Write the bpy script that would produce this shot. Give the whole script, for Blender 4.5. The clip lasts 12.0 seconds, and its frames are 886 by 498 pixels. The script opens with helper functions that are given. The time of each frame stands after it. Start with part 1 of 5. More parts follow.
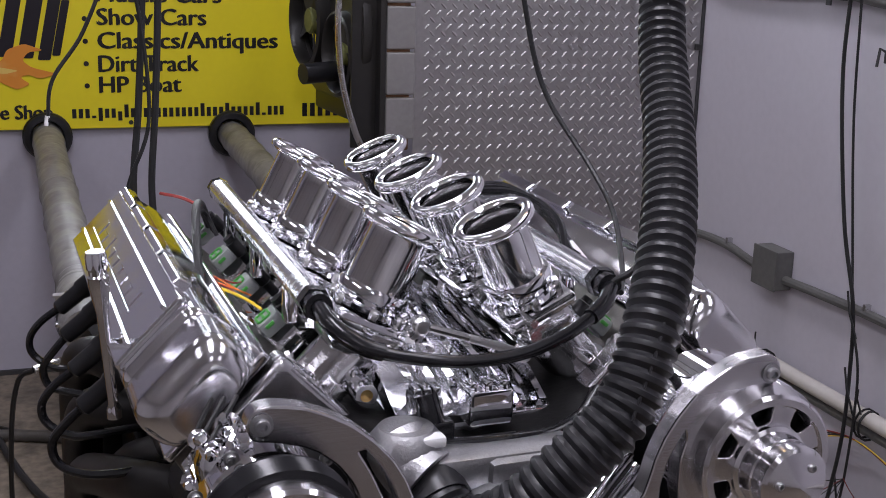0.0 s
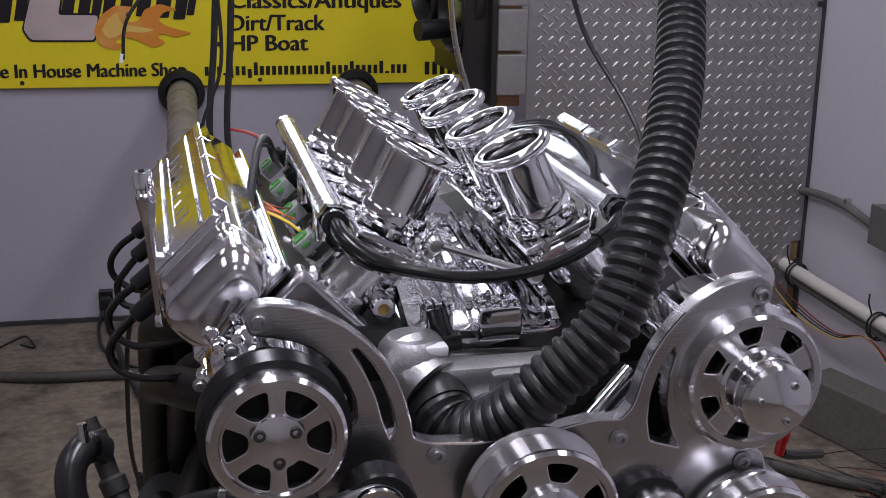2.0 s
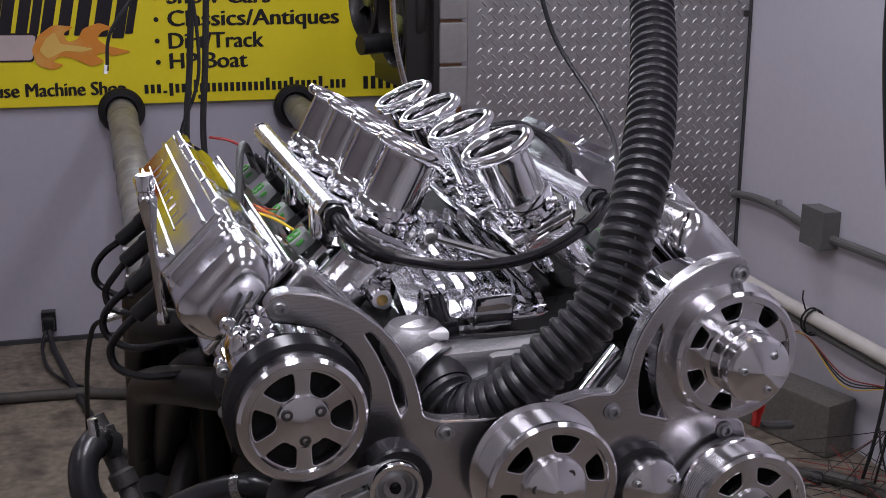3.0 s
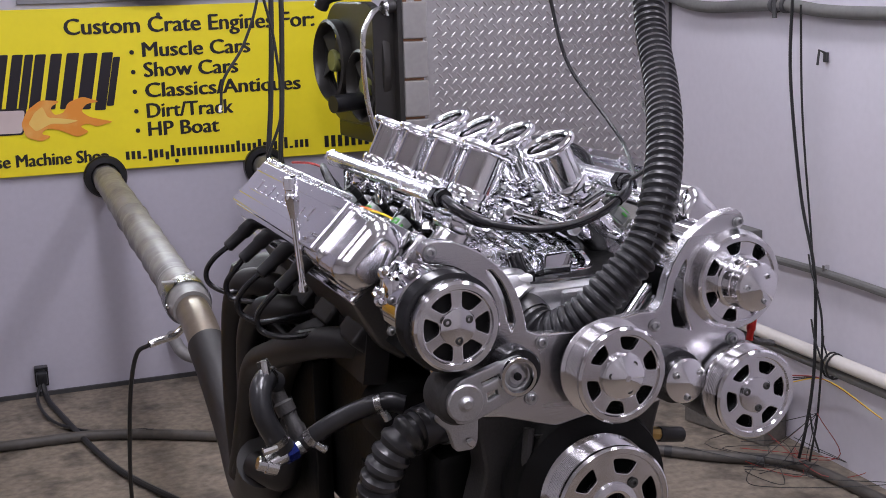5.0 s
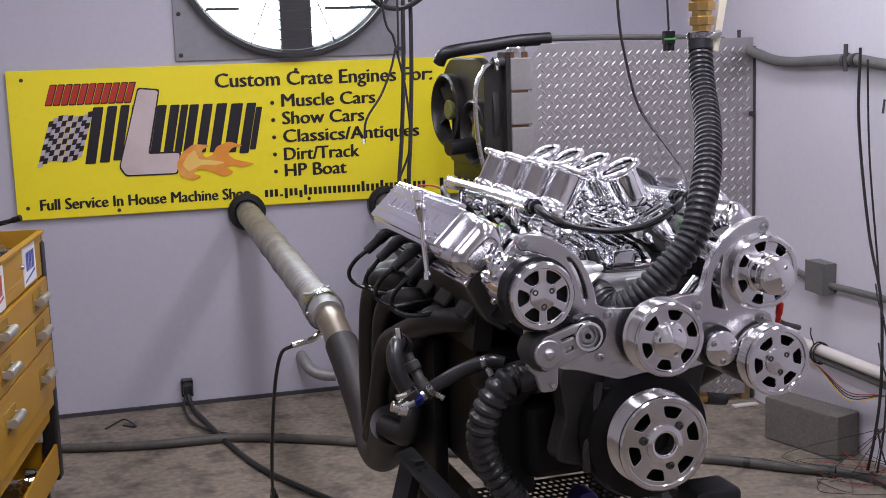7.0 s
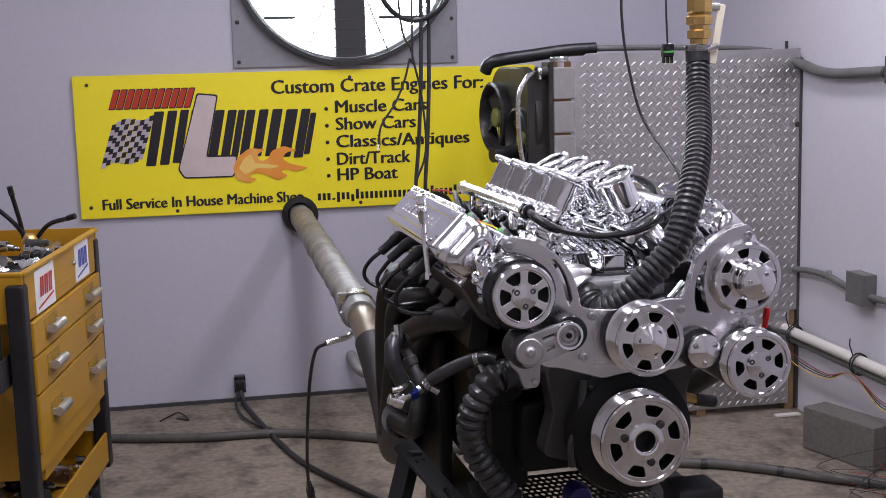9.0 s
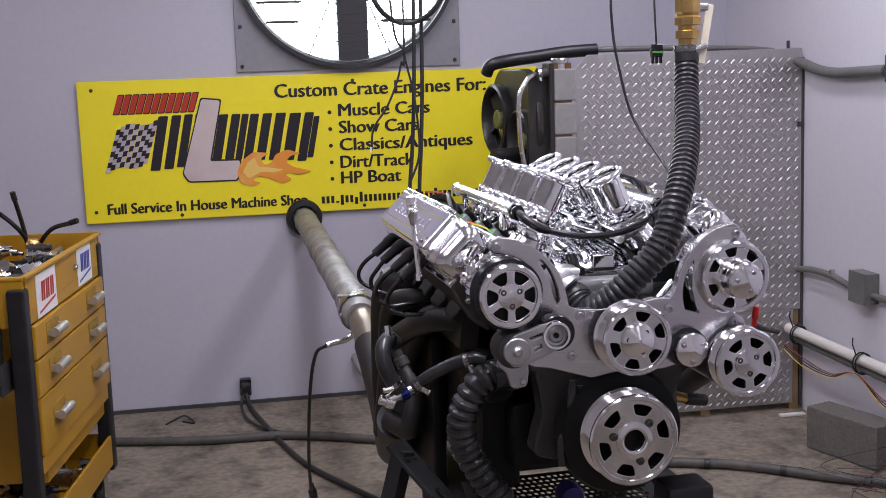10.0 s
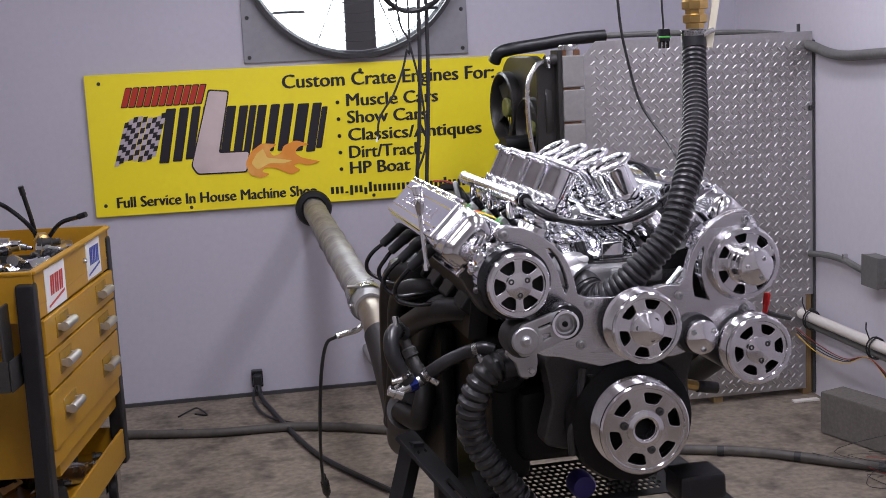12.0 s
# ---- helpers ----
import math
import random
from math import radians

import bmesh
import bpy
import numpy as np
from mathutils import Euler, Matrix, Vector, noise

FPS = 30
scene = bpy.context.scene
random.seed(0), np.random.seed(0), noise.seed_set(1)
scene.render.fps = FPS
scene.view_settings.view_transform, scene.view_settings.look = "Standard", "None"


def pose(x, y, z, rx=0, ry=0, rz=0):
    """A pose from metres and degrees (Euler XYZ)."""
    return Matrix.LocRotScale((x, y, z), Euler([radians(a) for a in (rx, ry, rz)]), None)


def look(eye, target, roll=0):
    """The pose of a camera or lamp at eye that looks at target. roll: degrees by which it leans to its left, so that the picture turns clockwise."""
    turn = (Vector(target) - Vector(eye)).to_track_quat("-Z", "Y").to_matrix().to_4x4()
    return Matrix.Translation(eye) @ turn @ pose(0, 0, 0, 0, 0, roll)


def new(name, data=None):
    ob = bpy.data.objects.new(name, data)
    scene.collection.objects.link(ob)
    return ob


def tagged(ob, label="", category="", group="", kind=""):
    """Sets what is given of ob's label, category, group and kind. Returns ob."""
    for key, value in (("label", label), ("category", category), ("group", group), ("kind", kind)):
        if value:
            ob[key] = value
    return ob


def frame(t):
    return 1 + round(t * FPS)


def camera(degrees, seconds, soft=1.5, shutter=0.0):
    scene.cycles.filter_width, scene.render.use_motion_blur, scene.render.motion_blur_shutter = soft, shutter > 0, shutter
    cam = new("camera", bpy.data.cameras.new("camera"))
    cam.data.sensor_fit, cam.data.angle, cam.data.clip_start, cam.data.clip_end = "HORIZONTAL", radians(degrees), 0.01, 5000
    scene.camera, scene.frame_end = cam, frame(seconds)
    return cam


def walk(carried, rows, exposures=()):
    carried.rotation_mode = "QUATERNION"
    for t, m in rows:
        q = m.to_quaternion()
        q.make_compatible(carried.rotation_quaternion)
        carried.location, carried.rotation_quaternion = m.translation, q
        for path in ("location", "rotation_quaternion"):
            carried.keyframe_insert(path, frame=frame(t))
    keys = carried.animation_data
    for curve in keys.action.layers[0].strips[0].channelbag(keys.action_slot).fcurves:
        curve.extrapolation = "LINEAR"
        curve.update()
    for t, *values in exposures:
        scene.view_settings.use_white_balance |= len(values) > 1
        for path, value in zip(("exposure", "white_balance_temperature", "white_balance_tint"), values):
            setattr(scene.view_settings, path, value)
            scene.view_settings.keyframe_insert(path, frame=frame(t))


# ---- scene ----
cam = camera(40.0, 12.0, 0.9)
PATH = [
    (0, (1.711, 0.162, 1.544), (2.349, 1.988, 1.034), 1.8),
    (0.5, (1.79, 0.103, 1.536), (2.247, 1.98, 1.019), 1.6),
    (1, (1.818, 0.076, 1.532), (2.219, 1.968, 1.025), 1.6),
    (1.5, (1.823, 0.068, 1.531), (2.209, 1.958, 1.002), 1.5),
    (2, (1.818, 0.054, 1.522), (2.209, 1.932, 0.958), 0.9),
    (2.5, (1.797, 0.033, 1.519), (2.213, 1.909, 0.964), 1.0),
    (2.7, (1.78, 0.024, 1.518), (2.227, 1.894, 0.967), 0.8),
    (4.3, (1.403, -0.182, 1.497), (2.176, 1.609, 1.054), -1.0),
    (4.5, (1.374, -0.219, 1.498), (2.13, 1.576, 1.046), -0.9),
    (5, (1.384, -0.358, 1.5), (2.062, 1.476, 1.08), -1.6),
    (5.5, (1.416, -0.538, 1.505), (1.973, 1.345, 1.127), -1.1),
    (6, (1.393, -0.641, 1.506), (1.898, 1.262, 1.155), -1.7),
    (6.5, (1.309, -0.735, 1.508), (1.802, 1.174, 1.173), -1.9),
    (7, (1.232, -0.852, 1.505), (1.747, 1.053, 1.178), -1.8),
    (9, (1.358, -0.992, 1.508), (1.741, 0.946, 1.196), -1.4),
    (9.5, (1.385, -1.01, 1.506), (1.747, 0.933, 1.203), -1.5),
    (10, (1.399, -1.014, 1.506), (1.76, 0.929, 1.199), -1.9),
    (10.5, (1.407, -1.006, 1.505), (1.749, 0.939, 1.185), -2.3),
    (11, (1.409, -1.003, 1.506), (1.746, 0.942, 1.184), -2.5),
    (11.5, (1.412, -1.001, 1.506), (1.749, 0.944, 1.188), -2.7),
    (12, (1.411, -1.0, 1.504), (1.751, 0.944, 1.18), -2.7),
]
walk(cam, [(t, look(eye, target, roll)) for t, eye, target, roll in PATH],
     [(0.0, -0.32), (1.0, -0.42), (2.7, -0.42), (4.3, 0.18), (5.0, 0.34), (7.0, 0.38), (12.0, 0.28)])

# ---- light ----
world = bpy.data.worlds.new("world")
scene.world = world
world.use_nodes = True
wn = world.node_tree
sky = wn.nodes.new("ShaderNodeTexSky")
sky.sky_type, sky.sun_disc = "NISHITA", False
sky.sun_elevation, sky.sun_rotation = radians(40), radians(140)
wn.nodes["Background"].inputs[1].default_value = 0.15
wn.links.new(sky.outputs[0], wn.nodes["Background"].inputs[0])
sun_data = bpy.data.lights.new("sun", "SUN")
sun_data.energy, sun_data.angle, sun_data.color = 2.5, radians(0.5), (1.0, 0.95, 0.88)
sun = new("sun", sun_data)
sun.matrix_world = look((0, 0, 10), (-4.9, 5.9, 1.6))

CEIL = 2.75
TUBES = [(1.80, 0.75), (3.05, 0.75), (0.55, 0.75), (1.80, 2.85), (3.05, 2.85), (0.55, 2.85), (1.80, -1.35), (3.05, -1.35)]     # centres of the ceiling fittings; last two are added fill for the engine front
TUBE_POWER = [31, 12, 8, 15, 13, 7, 5, 4]
for (tx, ty), watts in zip(TUBES, TUBE_POWER):
    ld = bpy.data.lights.new("tube_light", "AREA")
    ld.shape, ld.size, ld.size_y, ld.energy, ld.color = "RECTANGLE", 0.30, 1.2, watts, (0.93, 0.90, 1.03)
    lo = new("tube_light", ld)
    lo.location = (tx, ty, CEIL - 0.125)


# ---- materials ----
def mat(name, color, rough=0.5, metal=0.0, grain=0.0, scale=60.0, bump=0.0, stains=0.0, stain_color=None, stain_scale=3.0, vary=0.0, stretch=None, coat=0.0, rough_vary=0.0):
    """A surface with fine grain, larger stains and relief."""
    m = bpy.data.materials.new(name)
    m.use_nodes = True
    nt = m.node_tree
    b = nt.nodes["Principled BSDF"]
    b.inputs["Roughness"].default_value, b.inputs["Metallic"].default_value = rough, metal
    b.inputs["Coat Weight"].default_value = coat
    tc = nt.nodes.new("ShaderNodeTexCoord")
    mp = nt.nodes.new("ShaderNodeMapping")
    nt.links.new(tc.outputs["Object"], mp.inputs[0])
    if stretch:
        mp.inputs["Scale"].default_value = stretch
    col = nt.nodes.new("ShaderNodeRGB")
    col.outputs[0].default_value = (*color, 1)
    out = col.outputs[0]

    def noise_tex(s, detail):
        n = nt.nodes.new("ShaderNodeTexNoise")
        n.inputs["Scale"].default_value, n.inputs["Detail"].default_value = s, detail
        nt.links.new(mp.outputs[0], n.inputs["Vector"])
        return n

    def mix(fac, a, bcol):
        x = nt.nodes.new("ShaderNodeMix")
        x.data_type = "RGBA"
        nt.links.new(fac, x.inputs[0])
        nt.links.new(a, x.inputs[6])
        x.inputs[7].default_value = (*bcol, 1)
        return x.outputs[2]

    def ramp(src, lo, hi, top):
        r = nt.nodes.new("ShaderNodeMapRange")
        r.inputs[1].default_value, r.inputs[2].default_value, r.inputs[3].default_value, r.inputs[4].default_value = lo, hi, 0, top
        nt.links.new(src, r.inputs[0])
        return r.outputs[0]

    fine = noise_tex(scale, 4)
    if grain:
        out = mix(ramp(fine.outputs[0], 0.35, 0.75, grain), out, tuple(c * 0.45 for c in color))
    if stains:
        big = noise_tex(stain_scale, 6)
        out = mix(ramp(big.outputs[0], 0.48, 0.72, stains), out, stain_color or tuple(c * 0.5 for c in color))
    if vary:
        oi = nt.nodes.new("ShaderNodeObjectInfo")
        out = mix(ramp(oi.outputs["Random"], 0, 1, vary), out, tuple(c * 0.5 for c in color))
    nt.links.new(out, b.inputs["Base Color"])
    if bump:
        bp = nt.nodes.new("ShaderNodeBump")
        bp.inputs["Strength"].default_value, bp.inputs["Distance"].default_value = bump, 0.002
        nt.links.new(fine.outputs[0], bp.inputs["Height"])
        nt.links.new(bp.outputs[0], b.inputs["Normal"])
    if rough_vary:
        rr = nt.nodes.new("ShaderNodeMapRange")
        rr.inputs[1].default_value, rr.inputs[2].default_value = 0.3, 0.7
        rr.inputs[3].default_value, rr.inputs[4].default_value = max(0.01, rough - rough_vary), rough + rough_vary
        nt.links.new(noise_tex(stain_scale * 4, 5).outputs[0], rr.inputs[0])
        nt.links.new(rr.outputs[0], b.inputs["Roughness"])
    return m


WALL = mat("painted wall", (0.505, 0.49, 0.56), 0.5, grain=0.10, scale=40, bump=0.06, stains=0.18, stain_color=(0.42, 0.41, 0.46), stain_scale=1.6)
WALL_R = mat("white painted wall", (0.64, 0.62, 0.68), 0.45, grain=0.08, scale=40, bump=0.06, stains=0.2, stain_color=(0.62, 0.61, 0.65), stain_scale=1.8)
# west and south walls are unseen; kept pale to brighten reflections in the chrome
BOUNCE_WALL = mat("pale unseen bounce wall", (0.70, 0.68, 0.69), 0.7, grain=0.2, scale=20, stains=0.4, stain_scale=2)
CEILM = mat("ceiling paint", (0.82, 0.82, 0.85), 0.7, grain=0.1, scale=30)
CONC = mat("concrete floor", (0.255, 0.214, 0.164), 0.7, grain=0.8, scale=38, bump=0.5, stains=0.9, stain_color=(0.062, 0.052, 0.042), stain_scale=8, rough_vary=0.12)
BLOCKM = mat("concrete block", (0.150, 0.138, 0.122), 0.9, grain=0.5, scale=90, bump=0.8, stains=0.5, stain_color=(0.06, 0.056, 0.05), stain_scale=7)
CHROME = mat("polished aluminium", (0.90, 0.90, 0.93), 0.05, 1.0, rough_vary=0.03, stain_scale=8)
CAST = mat("polished casting", (0.80, 0.80, 0.82), 0.12, 1.0, scale=160, bump=0.10, rough_vary=0.07, stain_scale=10)
COVER = mat("polished cover casting", (0.88, 0.88, 0.91), 0.09, 1.0, rough_vary=0.05, stain_scale=6)
STACK = mat("spun aluminium", (0.92, 0.92, 0.94), 0.09, 1.0, rough_vary=0.03, stain_scale=9)
sn = STACK.node_tree.nodes.new("ShaderNodeTangent")
sn.direction_type, sn.axis = "RADIAL", "Z"
STACK.node_tree.nodes["Principled BSDF"].inputs["Anisotropic"].default_value = 0.5
STACK.node_tree.nodes["Principled BSDF"].inputs["Anisotropic Rotation"].default_value = 0.25
STACK.node_tree.links.new(sn.outputs[0], STACK.node_tree.nodes["Principled BSDF"].inputs["Tangent"])
HEADC = mat("dark head casting", (0.16, 0.15, 0.14), 0.38, 0.9, grain=0.25, scale=420, bump=0.25, stains=0.5, stain_scale=12)
# trumpet metal again, darkened to carry the shade inside the bore
BORE = mat("shade-darkened satin bore", (0.55, 0.54, 0.55), 0.2, 1.0, grain=0.1, scale=120, rough_vary=0.05)
NOSE = mat("satin cover end", (0.74, 0.73, 0.75), 0.17, 1.0, rough_vary=0.04, stain_scale=9)
RAIL = mat("satin fuel rail", (0.88, 0.88, 0.91), 0.22, 1.0, scale=160, bump=0.04, rough_vary=0.08, stain_scale=12)
BILLET = mat("brushed billet aluminium", (0.66, 0.65, 0.67), 0.24, 1.0, grain=0.06, scale=500, bump=0.04, stretch=(0.08, 1, 1), rough_vary=0.05, stain_scale=6)
TURNED = mat("turned aluminium", (0.78, 0.77, 0.79), 0.17, 1.0, rough_vary=0.04, stain_scale=9)
tn = TURNED.node_tree.nodes.new("ShaderNodeTangent")
tn.direction_type, tn.axis = "RADIAL", "Z"
TURNED.node_tree.nodes["Principled BSDF"].inputs["Anisotropic"].default_value = 0.95
TURNED.node_tree.nodes["Principled BSDF"].inputs["Anisotropic Rotation"].default_value = 0.25
TURNED.node_tree.links.new(tn.outputs[0], TURNED.node_tree.nodes["Principled BSDF"].inputs["Tangent"])
RAW = mat("cast aluminium", (0.50, 0.50, 0.51), 0.40, 1.0, grain=0.25, scale=420, bump=0.25, stains=0.3, stain_scale=12)
DIMCAST = mat("grey casting", (0.062, 0.060, 0.059), 0.55, 0.5, grain=0.4, scale=300, bump=0.35, stains=0.4, stain_scale=10)
IRON = mat("black engine paint", (0.0045, 0.0045, 0.0045), 0.5, grain=0.3, scale=90, bump=0.3, stains=0.4, stain_color=(0.010, 0.009, 0.008), stain_scale=8)
HEADER = mat("scorched header steel", (0.0105, 0.0088, 0.0085), 0.52, 0.0, grain=0.4, scale=60, bump=0.2, stains=0.6, stain_color=(0.014, 0.011, 0.010), stain_scale=7)
PIPE = mat("galvanised exhaust pipe", (0.30, 0.295, 0.29), 0.46, 0.25, grain=0.4, scale=45, bump=0.3, stains=0.7, stain_color=(0.14, 0.135, 0.13), stain_scale=9, rough_vary=0.1)
PIPE_TAN = mat("heat-tinted steel pipe", (0.32, 0.27, 0.21), 0.35, 0.85, grain=0.3, scale=50, stains=0.5, stain_color=(0.2, 0.15, 0.11), stain_scale=12)
STEEL = mat("zinc plated steel", (0.62, 0.62, 0.62), 0.25, 1.0, scale=90, bump=0.05, rough_vary=0.06)
IRON.node_tree.nodes["Principled BSDF"].inputs["Specular IOR Level"].default_value = 0.22
HOSEBLK = mat("smooth black hose", (0.020, 0.020, 0.022), 0.28, grain=0.3, scale=120, bump=0.06, stains=0.35, stain_color=(0.07, 0.07, 0.072), stain_scale=16)
RUBBER = mat("black rubber", (0.009, 0.009, 0.011), 0.38, grain=0.3, scale=300, bump=0.06, stains=0.35, stain_color=(0.026, 0.026, 0.028), stain_scale=20)
CABLE = mat("black cable", (0.015, 0.015, 0.016), 0.45, grain=0.2, scale=60)
GLOSSBLK = mat("glossy black hose", (0.012, 0.012, 0.014), 0.2, grain=0.2, scale=90, bump=0.05)
FLOORHOSE = mat("dirty grey hose", (0.075, 0.068, 0.06), 0.55, grain=0.4, scale=50, stains=0.6, stain_color=(0.16, 0.14, 0.115), stain_scale=12)
PLATE = mat("aluminium tread plate", (0.50, 0.49, 0.485), 0.42, 1.0, grain=0.2, scale=80, bump=0.06, stains=0.35, stain_color=(0.42, 0.41, 0.40), stain_scale=4, rough_vary=0.08)
YELLOW = mat("yellow sign paint", (0.94, 0.80, 0.025), 0.35, grain=0.05, scale=40, stains=0.12, stain_color=(0.62, 0.50, 0.02), stain_scale=3)
CARTY = mat("yellow enamel", (0.43, 0.222, 0.009), 0.38, grain=0.15, scale=60, bump=0.05, stains=0.35, stain_color=(0.42, 0.24, 0.02), stain_scale=6)
# cart yellow darkened and blotched to stand in for shade in the handle recesses
CART_SHADED = mat("shaded yellow recess", (0.34, 0.19, 0.010), 0.5, grain=0.3, scale=40, stains=0.6, stain_color=(0.10, 0.06, 0.01), stain_scale=14)
INK = mat("black sign ink", (0.012, 0.011, 0.014), 0.4)
NAVY = mat("dark logo ink", (0.013, 0.010, 0.016), 0.4, stains=0.5, stain_color=(0.01, 0.01, 0.012), stain_scale=9)
RED = mat("red ink", (0.48, 0.03, 0.015), 0.4)
PALE = mat("pale logo ink", (0.62, 0.52, 0.50), 0.4, stains=0.6, stain_color=(0.42, 0.34, 0.34), stain_scale=5)
FLAME = mat("orange flame ink", (0.80, 0.30, 0.04), 0.4, stains=0.8, stain_color=(0.82, 0.52, 0.16), stain_scale=9)
FLAME_IN = mat("pale flame ink", (0.86, 0.60, 0.16), 0.4, stains=0.5, stain_color=(0.84, 0.48, 0.10), stain_scale=12)
WHITE = mat("white vinyl", (0.8, 0.8, 0.8), 0.4, grain=0.05)
FLAGW = mat("greyed flag ink", (0.52, 0.46, 0.50), 0.4, stains=0.5, stain_color=(0.36, 0.30, 0.34), stain_scale=9)
BLUE = mat("blue ink", (0.03, 0.06, 0.35), 0.4)
BLUEAN = mat("blue anodised fitting", (0.03, 0.05, 0.30), 0.25, 0.8)
REDAN = mat("red anodised fitting", (0.55, 0.02, 0.015), 0.3, 0.4)
GREEN = mat("green connector lock", (0.07, 0.34, 0.06), 0.4)
GREYPL = mat("grey connector plastic", (0.30, 0.32, 0.31), 0.45, grain=0.2, scale=90)
PVC = mat("white plastic pipe", (0.70, 0.67, 0.62), 0.45, grain=0.1, stains=0.35, stain_color=(0.5, 0.46, 0.4), stain_scale=6)
CONDUIT = mat("grey painted conduit", (0.150, 0.150, 0.142), 0.55, grain=0.3, scale=70, bump=0.15, stains=0.4, stain_scale=9)
BRASS = mat("brass", (0.62, 0.42, 0.16), 0.28, 1.0, grain=0.2, scale=70, stains=0.4, stain_color=(0.3, 0.2, 0.09), stain_scale=15)
COPPER = mat("tarnished copper", (0.26, 0.14, 0.08), 0.45, 0.9, grain=0.3, scale=60)
TANK = mat("grey radiator tank", (0.36, 0.35, 0.34), 0.45, 0.5, grain=0.2, scale=60, stains=0.3, stain_scale=6)
SHROUD = mat("black fan shroud", (0.020, 0.019, 0.018), 0.36, grain=0.3, scale=50, stains=0.5, stain_color=(0.042, 0.038, 0.032), stain_scale=5)
FANY = mat("dusty fan hub", (0.16, 0.17, 0.05), 0.6, stains=0.4, stain_scale=9)
FRAMEG = mat("grey fan panel", (0.27, 0.27, 0.29), 0.5, 0.3, grain=0.2, scale=40, stains=0.35, stain_scale=3)
DARK = mat("dark trim", (0.05, 0.05, 0.052), 0.6, grain=0.2)
WOOD = mat("bare stud timber", (0.30, 0.20, 0.09), 0.7, grain=0.5, scale=30, stretch=(6, 6, 0.6))
STAND = mat("black powder coat", (0.010, 0.010, 0.011), 0.62, grain=0.2, scale=90, bump=0.1, stains=0.4, stain_color=(0.06, 0.06, 0.06), stain_scale=9)
SATIN = mat("satin handle", (0.5, 0.5, 0.5), 0.35, 0.8)
WIRE_R = mat("red wire", (0.30, 0.03, 0.025), 0.4)
WIRE_Y = mat("yellow wire", (0.8, 0.55, 0.04), 0.4)
WIRE_O = mat("orange wire", (0.75, 0.18, 0.03), 0.4)
TAG = mat("cream tag", (0.75, 0.70, 0.55), 0.5)
BLUEM = mat("blue paint", (0.05, 0.04, 0.22), 0.4)


# ---- shape helpers ----
def mesh_ob(name, bm, material, smooth=35):
    me = bpy.data.meshes.new(name)
    bmesh.ops.recalc_face_normals(bm, faces=bm.faces[:])
    bm.to_mesh(me)
    bm.free()
    me.materials.append(material)
    if smooth:
        me.polygons.foreach_set("use_smooth", [True] * len(me.polygons))
        me.set_sharp_from_angle(angle=radians(smooth))
    ob = new(name, me)
    areas = sorted(f.area for f in me.polygons)
    if smooth and len(areas) < 4000 and areas[-1] > 8 * areas[len(areas) // 2]:
        wn_mod = ob.modifiers.new("flat_faces", "WEIGHTED_NORMAL")
        wn_mod.keep_sharp, wn_mod.weight = True, 100
    return ob


def part(name, bm, material, parent, label="", smooth=35):
    """One mesh object under a thing or a part, in the coordinates of the thing."""
    ob = mesh_ob(name, bm, material, smooth)
    ob.parent = parent
    if label:
        tagged(ob, label)
    return ob


def thing(name, bm, material, label, category, group="", kind="", smooth=35):
    return tagged(mesh_ob(name, bm, material, smooth), label, category, group, kind)


def empty(name, label, category, m=None, group=""):
    e = new(name)
    e.empty_display_size = 0.05
    if m:
        e.matrix_world = m
    return tagged(e, label, category, group)


def box(bm, c, s, bevel=0.0, m=None, seg=2):
    """A box of size s at c, with rounded edges."""
    r = bmesh.ops.create_cube(bm, size=1.0)
    vs = r["verts"]
    for v in vs:
        v.co = Vector((v.co.x * s[0], v.co.y * s[1], v.co.z * s[2]))
    if bevel:
        es = list({e for v in vs for e in v.link_edges})
        rb = bmesh.ops.bevel(bm, geom=es, offset=bevel, segments=seg, profile=0.5, affect="EDGES", clamp_overlap=True)
        vs = list({v for f in rb["faces"] for v in f.verts} | {v for v in vs if v.is_valid})
    t = (m or Matrix()) @ Matrix.Translation(c)
    bmesh.ops.transform(bm, matrix=t, verts=vs)
    return bm


def lathe(bm, prof, m=None, n=32):
    """Turns (radius, height) pairs round the local z axis."""
    rings = []
    m = m or Matrix()
    for r, h in prof:
        if r < 1e-6:
            rings.append([bm.verts.new(m @ Vector((0, 0, h)))])
        else:
            rings.append([bm.verts.new(m @ Vector((r * math.cos(2 * math.pi * k / n), r * math.sin(2 * math.pi * k / n), h))) for k in range(n)])
    for a, b in zip(rings, rings[1:]):
        for k in range(n):
            j = (k + 1) % n
            if len(a) == 1 and len(b) == 1:
                continue
            if len(a) == 1:
                bm.faces.new((a[0], b[j], b[k]))
            elif len(b) == 1:
                bm.faces.new((a[k], a[j], b[0]))
            else:
                bm.faces.new((a[k], a[j], b[j], b[k]))
    return bm


def smooth_path(pts, per=8):
    """A curve through points."""
    P = [Vector(p) for p in pts]
    P = [P[0] * 2 - P[1]] + P + [P[-1] * 2 - P[-2]]
    out = []
    for i in range(1, len(P) - 2):
        a, b, c, d = P[i - 1:i + 3]
        for k in range(per):
            t = k / per
            out.append(0.5 * (2 * b + (c - a) * t + (2 * a - 5 * b + 4 * c - d) * t * t + (3 * b - a - 3 * c + d) * t ** 3))
    out.append(P[-2])
    return out


